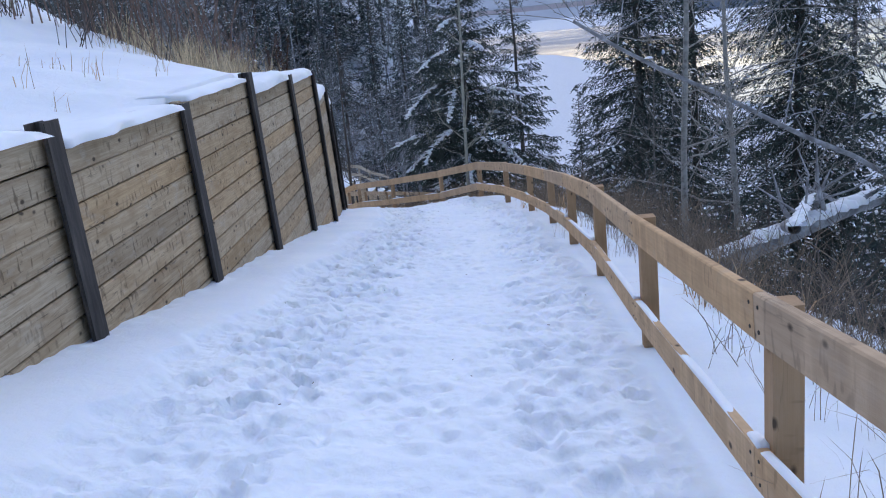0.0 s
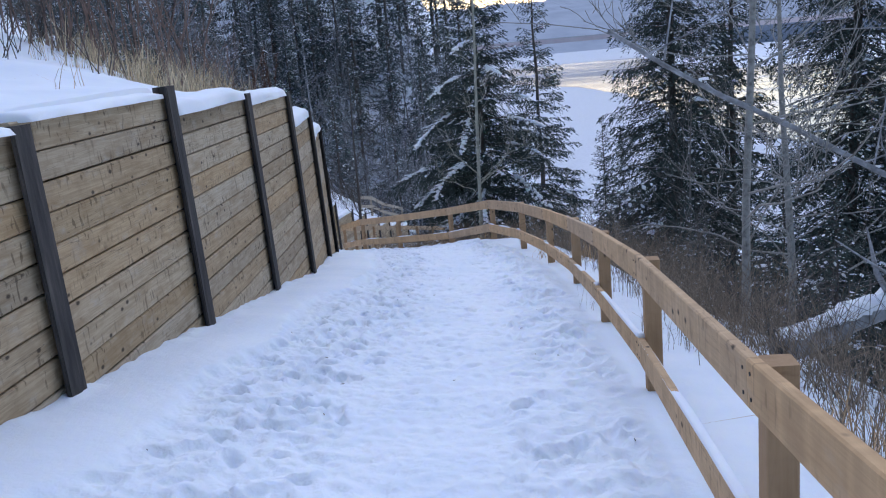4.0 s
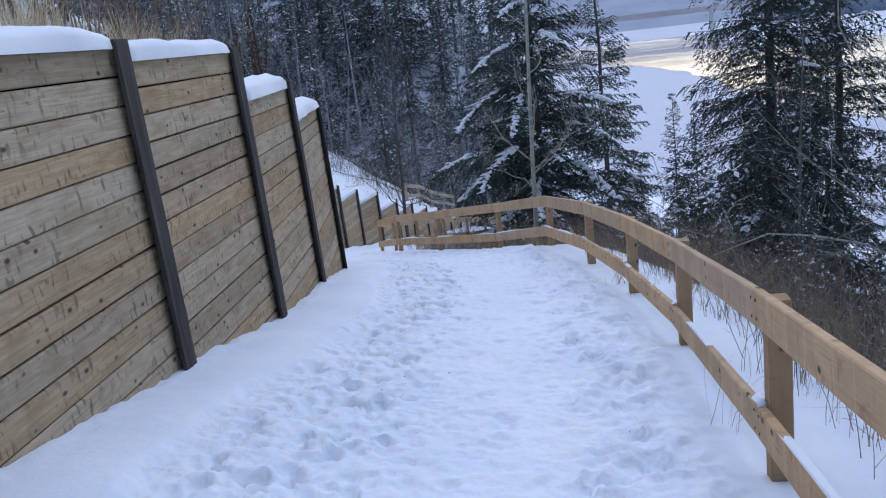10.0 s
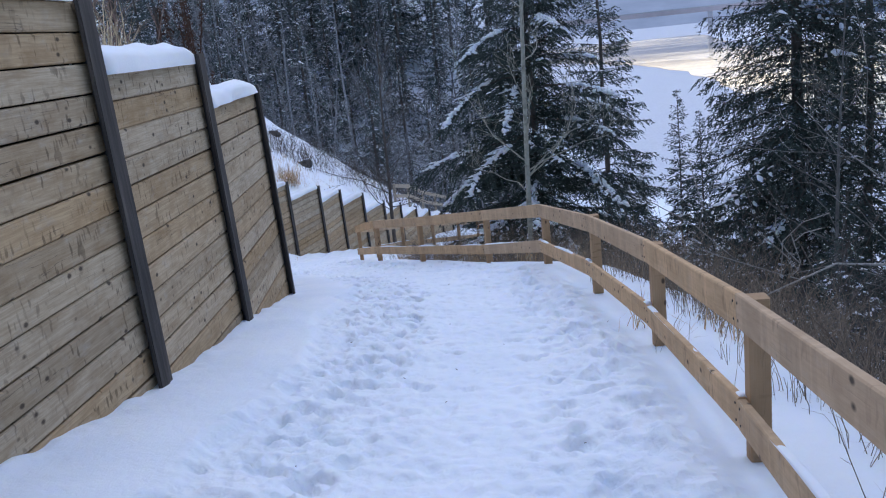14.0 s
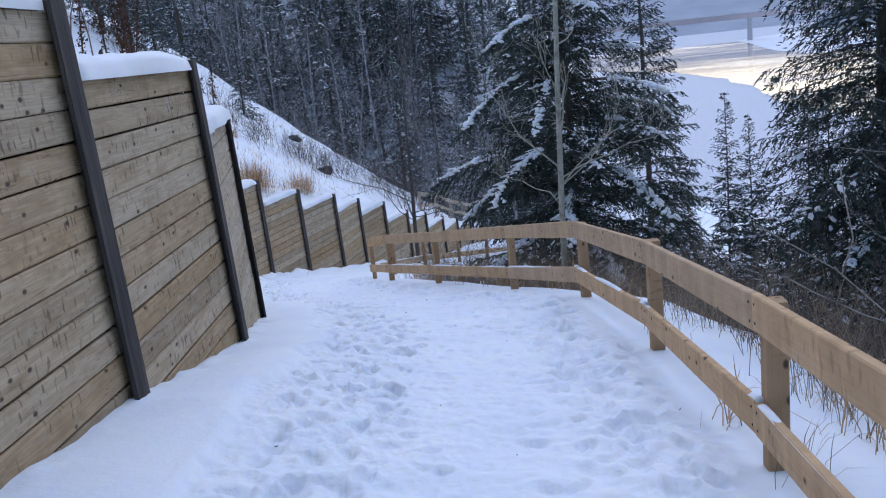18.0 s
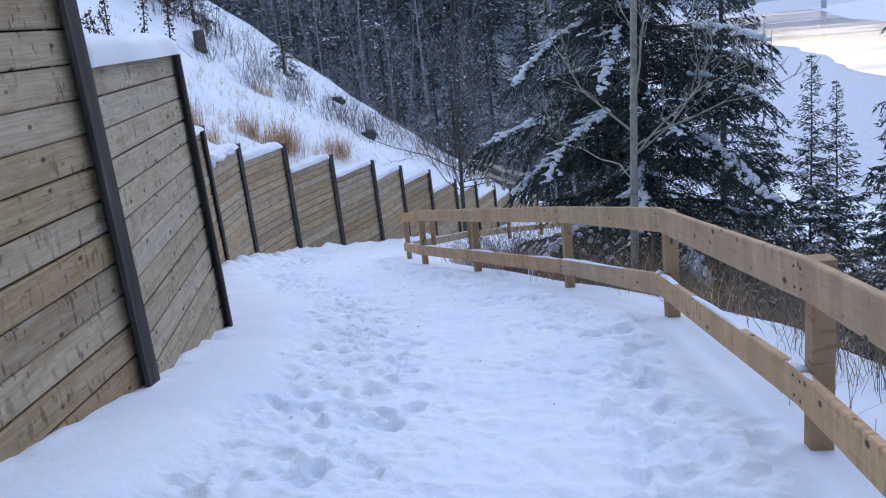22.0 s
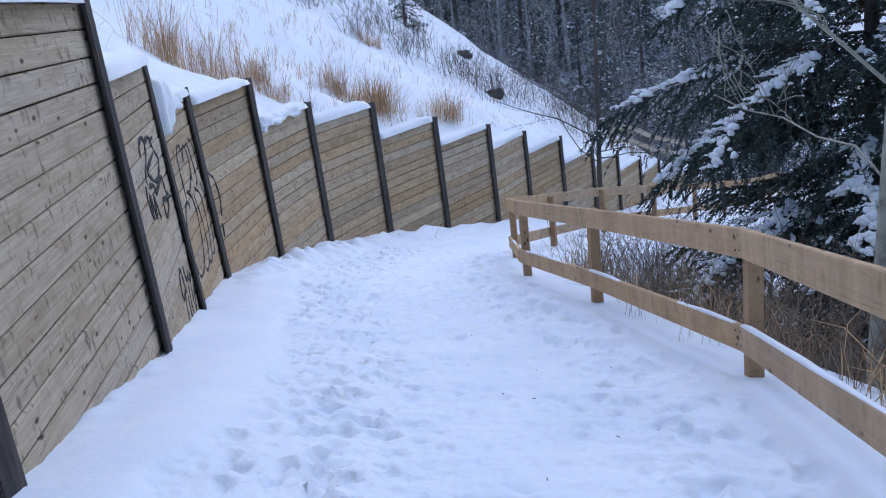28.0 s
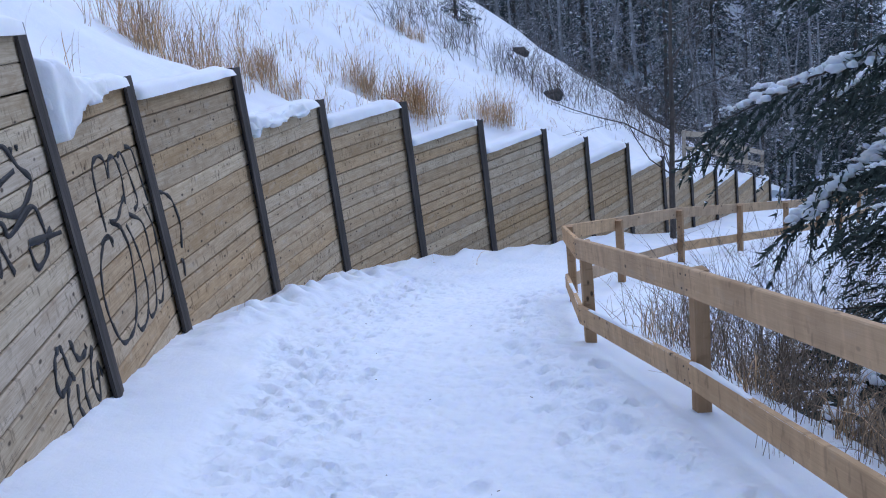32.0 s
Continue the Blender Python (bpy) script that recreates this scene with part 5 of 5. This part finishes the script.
# short guard fence above the far end of the wall
def small_fence(points, label):
    ob = new("wooden_fence")
    post, top, low = timber("post", 1.0, 0.10, 0.10, GREYWOOD, 0.006), timber("top_rail", 1.0, 0.045, 0.16, GREYWOOD, 0.006), timber("bottom_rail", 1.0, 0.045, 0.15, GREYWOOD, 0.006)
    for x, y, z in points:
        child("post", post, ob, pose(x, y, z + 0.25) @ pose(0, 0, 0, 0, 90, 0) @ Matrix.Diagonal((1.7, 1.2, 1.2, 1)))
    for p, q in zip(points, points[1:]):
        p, q = Vector(p), Vector(q)
        d = q - p
        turn, tip = math.degrees(math.atan2(d.y, d.x)), -math.degrees(math.atan2(d.z, math.hypot(d.x, d.y)))
        for nm, me, zc in (("top_rail", top, 1.0), ("bottom_rail", low, 0.5)):
            child(nm, me, ob, pose(*((p + q) / 2 + Vector((0, 0, zc))), 0, 0, turn) @ pose(0, -0.06, 0, 0, tip, 0) @ Matrix.Diagonal((d.length, 1, 1.1, 1)))
    tagged(ob, label, "fence")


small_fence([(-2.24, 51.0, -9.0), (-1.71, 53.0, -9.42), (-1.14, 55.2, -10.2), (-0.57, 57.4, -10.8), (-0.03, 59.6, -11.4)], "short two-rail timber fence above the far end of the wall")


# ---------------------------------------------------------------- spray paint on the wall
def graffiti(k, strokes, width, label):
    """Sprayed lines on the panel after pile k: smooth strokes of (metres along, metres up)."""
    (x0, y0, b0, _), (x1, y1, b1, _) = PILES[k], PILES[k + 1]
    turn = math.atan2(y1 - y0, x1 - x0)
    ob = new("graffiti")
    ob.matrix_basis = pose(x0, y0, 0.5 * (b0 + b1), 0, 0, math.degrees(turn))
    for s in strokes:
        p = np.array(s, float).reshape(-1, 2)
        q = np.concatenate([2 * p[:1] - p[1:2], p, 2 * p[-1:] - p[-2:-1]])
        line = []
        for i in range(1, len(q) - 2):
            for t in np.linspace(0, 1, 7)[: 7 if i == len(q) - 3 else 6]:
                line.append(0.5 * (2 * q[i] + (q[i + 1] - q[i - 1]) * t + (2 * q[i - 1] - 5 * q[i] + 4 * q[i + 1] - q[i + 2]) * t ** 2 + (3 * q[i] - q[i - 1] - 3 * q[i + 1] + q[i + 2]) * t ** 3))
        line = np.array(line)
        d = np.gradient(line, axis=0)
        n = np.c_[-d[:, 1], d[:, 0]] / (np.linalg.norm(d, axis=1, keepdims=True) + 1e-6)
        w = 1.2 * width * (0.5 + 0.16 * np.sin(np.arange(len(line)) * 0.9))[:, None]
        l, r = line + n * w, line - n * w
        front = lambda a, off: np.c_[a[:, 0], off + 0.5 * (LEAN[k] + LEAN[k + 1]) * a[:, 1], a[:, 1]]
        V = np.concatenate([front(l, -0.0325), front(r, -0.0325), front(l, -0.029), front(r, -0.029)])
        m = len(line)
        i = np.arange(m - 1)
        F = np.concatenate([np.stack([i, i + m, i + m + 1, i + 1], 1), np.stack([i, i + 1, i + 2 * m + 1, i + 2 * m], 1), np.stack([i + m, i + 3 * m, i + 3 * m + 1, i + m + 1], 1)])
        child("stroke", array_mesh("stroke", V, F, PAINT), ob)
    tagged(ob, label, "graffiti", kind="structure")


graffiti(12, [
    [1.22, 1.63, 1.28, 1.73, 1.46, 1.77, 1.58, 1.72, 1.52, 1.61, 1.27, 1.48, 1.2, 1.4],
    [1.63, 1.71, 1.87, 1.72, 2.03, 1.57, 2.19, 1.46, 2.02, 1.36, 1.78, 1.32, 1.53, 1.39, 1.42, 1.49, 1.95, 1.56],
    [1.3, 1.36, 1.55, 1.32, 1.62, 1.23, 2.06, 1.31, 2.17, 1.18, 2.16, 1.01, 1.91, 0.95, 1.85, 1.1],
    [1.13, 1.39, 1.07, 1.27, 1.18, 1.09, 1.21, 1.3, 1.35, 1.07, 1.41, 1.24, 1.54, 1.02],
    [1.86, 1.12, 2.48, 1.04], [2.3, 1.11, 2.12, 1.04], [1.99, 1.7, 1.98, 1.66], [2.09, 1.7, 2.09, 1.66],
], 0.035, "black spray-painted loops and zigzags on the timber wall")
graffiti(13, [
    [0.79, 1.53, 0.79, 1.39, 0.78, 1.24],
    [0.88, 1.13, 0.82, 1.19, 0.68, 1.19, 0.51, 1.08, 0.4, 0.91, 0.37, 0.74, 0.41, 0.56, 0.51, 0.4, 0.68, 0.37, 0.87, 0.41, 1.05, 0.55, 1.16, 0.76, 1.22, 1.0, 1.13, 1.19, 0.93, 1.28],
    [0.93, 1.28, 1.11, 1.27, 1.29, 1.35, 1.41, 1.4],
    [1.28, 1.18, 1.37, 1.03, 1.44, 0.78, 1.4, 0.53, 1.22, 0.35, 1.01, 0.32, 0.93, 0.4],
], 0.03, "black spray-painted outline letters, tall and looped, on the timber wall")
graffiti(13, [
    [1.42, 1.24, 1.73, 1.08, 1.74, 0.8, 1.67, 0.54, 1.53, 0.35, 1.34, 0.32, 1.3, 0.39],
    [1.89, 1.21, 2.01, 0.99, 1.98, 0.72, 1.9, 0.47, 1.75, 0.34, 1.62, 0.36],
    [0.78, 1.31, 0.79, 1.56, 0.84, 1.75, 0.98, 1.81, 1.13, 1.77, 1.15, 1.61],
    [1.15, 1.61, 1.25, 1.74, 1.4, 1.74, 1.48, 1.57, 1.4, 1.33], [1.49, 1.73, 1.61, 1.74, 1.69, 1.56, 1.75, 1.29, 1.59, 1.23],
    [1.75, 1.78, 1.93, 1.72, 1.99, 1.5, 2.05, 1.22], [0.59, 1.17, 0.79, 1.21, 0.85, 1.1], [0.91, 1.3, 1.12, 1.18, 1.23, 0.99],
], 0.03, "black spray-painted humps above the looped letters")
graffiti(14, [[0.18, 1.68, 0.3, 1.63, 0.41, 1.53, 0.47, 1.29, 0.39, 1.05], [0.31, 0.93, 0.36, 0.93, 0.33, 0.77]], 0.03, "black spray-painted end of a loop beside the steel pile")
graffiti(12, [
    [1.94, 0.19, 1.78, 0.17, 1.7, 0.17, 1.68, 0.26, 1.75, 0.38, 1.83, 0.42, 1.89, 0.41, 1.92, 0.33, 1.94, 0.22, 2.0, 0.15],
    [2.06, 0.37, 2.1, 0.37, 2.11, 0.29, 2.18, 0.22, 2.31, 0.22, 2.36, 0.25], [1.86, 0.16, 1.77, 0.08, 1.75, -0.08], [2.01, 0.11, 1.95, -0.03, 2.01, -0.14],
    [2.19, 0.15, 2.12, 0.01, 2.13, -0.16], [2.47, 0.2, 2.34, 0.09, 2.3, -0.07, 2.38, -0.15, 2.49, 0.06, 2.54, -0.05],
], 0.035, "black spray-painted scrawl low on the timber wall")

# ---------------------------------------------------------------- river, bridge, far bank
def open_water():
    """Sheet of open water with a curved, uneven ice edge on the near side."""
    edge_y = np.linspace(200, 1250, 90)
    edge_x = np.interp(edge_y, [200, 300, 386, 450, 549, 629, 760, 900, 1250], [150, 124, 122, 131, 141, 140, 120, 60, -250])
    edge_x = edge_x + 3.5 * field(edge_y, edge_y * 0, 40.0, 71) + 1.5 * field(edge_y, edge_y * 0, 12.0, 72)
    V = np.concatenate([np.c_[edge_x, edge_y, np.full(90, -39.3)], np.c_[np.full(90, 1500.0), edge_y, np.full(90, -39.3)]])
    i = np.arange(89)
    me = array_mesh("water", V, np.stack([i, i + 90, i + 91, i + 1], 1), WATER)
    tagged(new("water", me), "open river water, its sky reflection tinted pink", "river", kind="structure")


open_water()
tagged(new("river_ice", mesh_from("river_ice", [(20, 150, -39.45), (2500, 150, -39.45), (2500, 2140, -39.45), (-600, 2140, -39.45), (-600, 900, -39.45)], [[0, 1, 2, 3, 4]], ICE)), "grey-white sheet of wind-packed ice on the river", "ice", kind="structure")


def ice_tongue():
    """Shelf of ice that reaches from the far shore to the bridge pier."""
    y = np.linspace(700, 1500, 70)
    x = np.interp(y, [700, 744, 842, 1000, 1130, 1262, 1300, 1500], [420, 262, 266, 294, 322, 344, 352, 520]) + 2.5 * field(y, y * 0, 22.0, 74)
    V = np.concatenate([np.c_[x, y, np.full(70, -39.2)], np.c_[np.full(70, 1400.0), y, np.full(70, -39.2)]])
    i = np.arange(69)
    tagged(new("ice", array_mesh("ice", np.array(V), np.stack([i, i + 70, i + 71, i + 1], 1), SHELF)), "snow-covered shelf of ice round the bridge pier", "ice", kind="structure")


ice_tongue()


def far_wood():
    """Stand of trees on the far shore, with a ragged top; its haze is painted in the colour."""
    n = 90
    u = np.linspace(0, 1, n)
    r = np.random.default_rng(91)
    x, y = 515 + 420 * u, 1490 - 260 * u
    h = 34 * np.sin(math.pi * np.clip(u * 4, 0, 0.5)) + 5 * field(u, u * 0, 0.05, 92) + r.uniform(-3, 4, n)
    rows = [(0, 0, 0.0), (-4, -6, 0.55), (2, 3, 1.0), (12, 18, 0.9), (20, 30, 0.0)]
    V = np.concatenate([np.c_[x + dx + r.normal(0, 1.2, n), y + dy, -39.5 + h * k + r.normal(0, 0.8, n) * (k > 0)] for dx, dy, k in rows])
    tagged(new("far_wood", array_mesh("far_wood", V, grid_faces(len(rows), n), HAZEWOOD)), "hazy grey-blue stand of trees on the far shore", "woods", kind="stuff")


far_wood()


def box(name, size, mat, bevel=0.0):
    bm = bmesh.new()
    bmesh.ops.create_cube(bm, size=1.0, matrix=Matrix.Diagonal((*size, 1)))
    if bevel:
        bmesh.ops.bevel(bm, geom=bm.edges[:], offset=bevel, segments=2, affect="EDGES", profile=0.6)
    me = bpy.data.meshes.new(name)
    bm.to_mesh(me)
    bm.free()
    me.materials.append(mat)
    return me


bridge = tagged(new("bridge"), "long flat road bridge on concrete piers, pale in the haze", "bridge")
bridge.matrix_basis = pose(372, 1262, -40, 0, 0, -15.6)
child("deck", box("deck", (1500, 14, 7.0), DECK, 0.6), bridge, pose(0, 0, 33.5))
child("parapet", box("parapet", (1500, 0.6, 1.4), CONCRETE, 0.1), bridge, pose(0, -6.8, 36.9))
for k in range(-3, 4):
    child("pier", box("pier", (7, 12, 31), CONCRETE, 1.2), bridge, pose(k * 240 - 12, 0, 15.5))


# hills whose haze comes only from their pale base colour
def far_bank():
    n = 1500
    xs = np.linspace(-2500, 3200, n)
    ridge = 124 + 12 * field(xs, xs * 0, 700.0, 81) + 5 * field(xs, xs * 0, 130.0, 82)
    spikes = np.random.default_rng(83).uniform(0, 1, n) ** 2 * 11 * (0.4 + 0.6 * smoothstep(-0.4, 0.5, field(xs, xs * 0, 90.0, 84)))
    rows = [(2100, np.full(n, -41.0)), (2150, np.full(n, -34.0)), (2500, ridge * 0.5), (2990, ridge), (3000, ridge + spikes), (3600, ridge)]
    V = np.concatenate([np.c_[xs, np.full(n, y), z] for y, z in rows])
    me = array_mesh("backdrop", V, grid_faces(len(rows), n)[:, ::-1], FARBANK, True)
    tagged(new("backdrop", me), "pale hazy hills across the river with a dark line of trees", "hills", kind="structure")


far_bank()
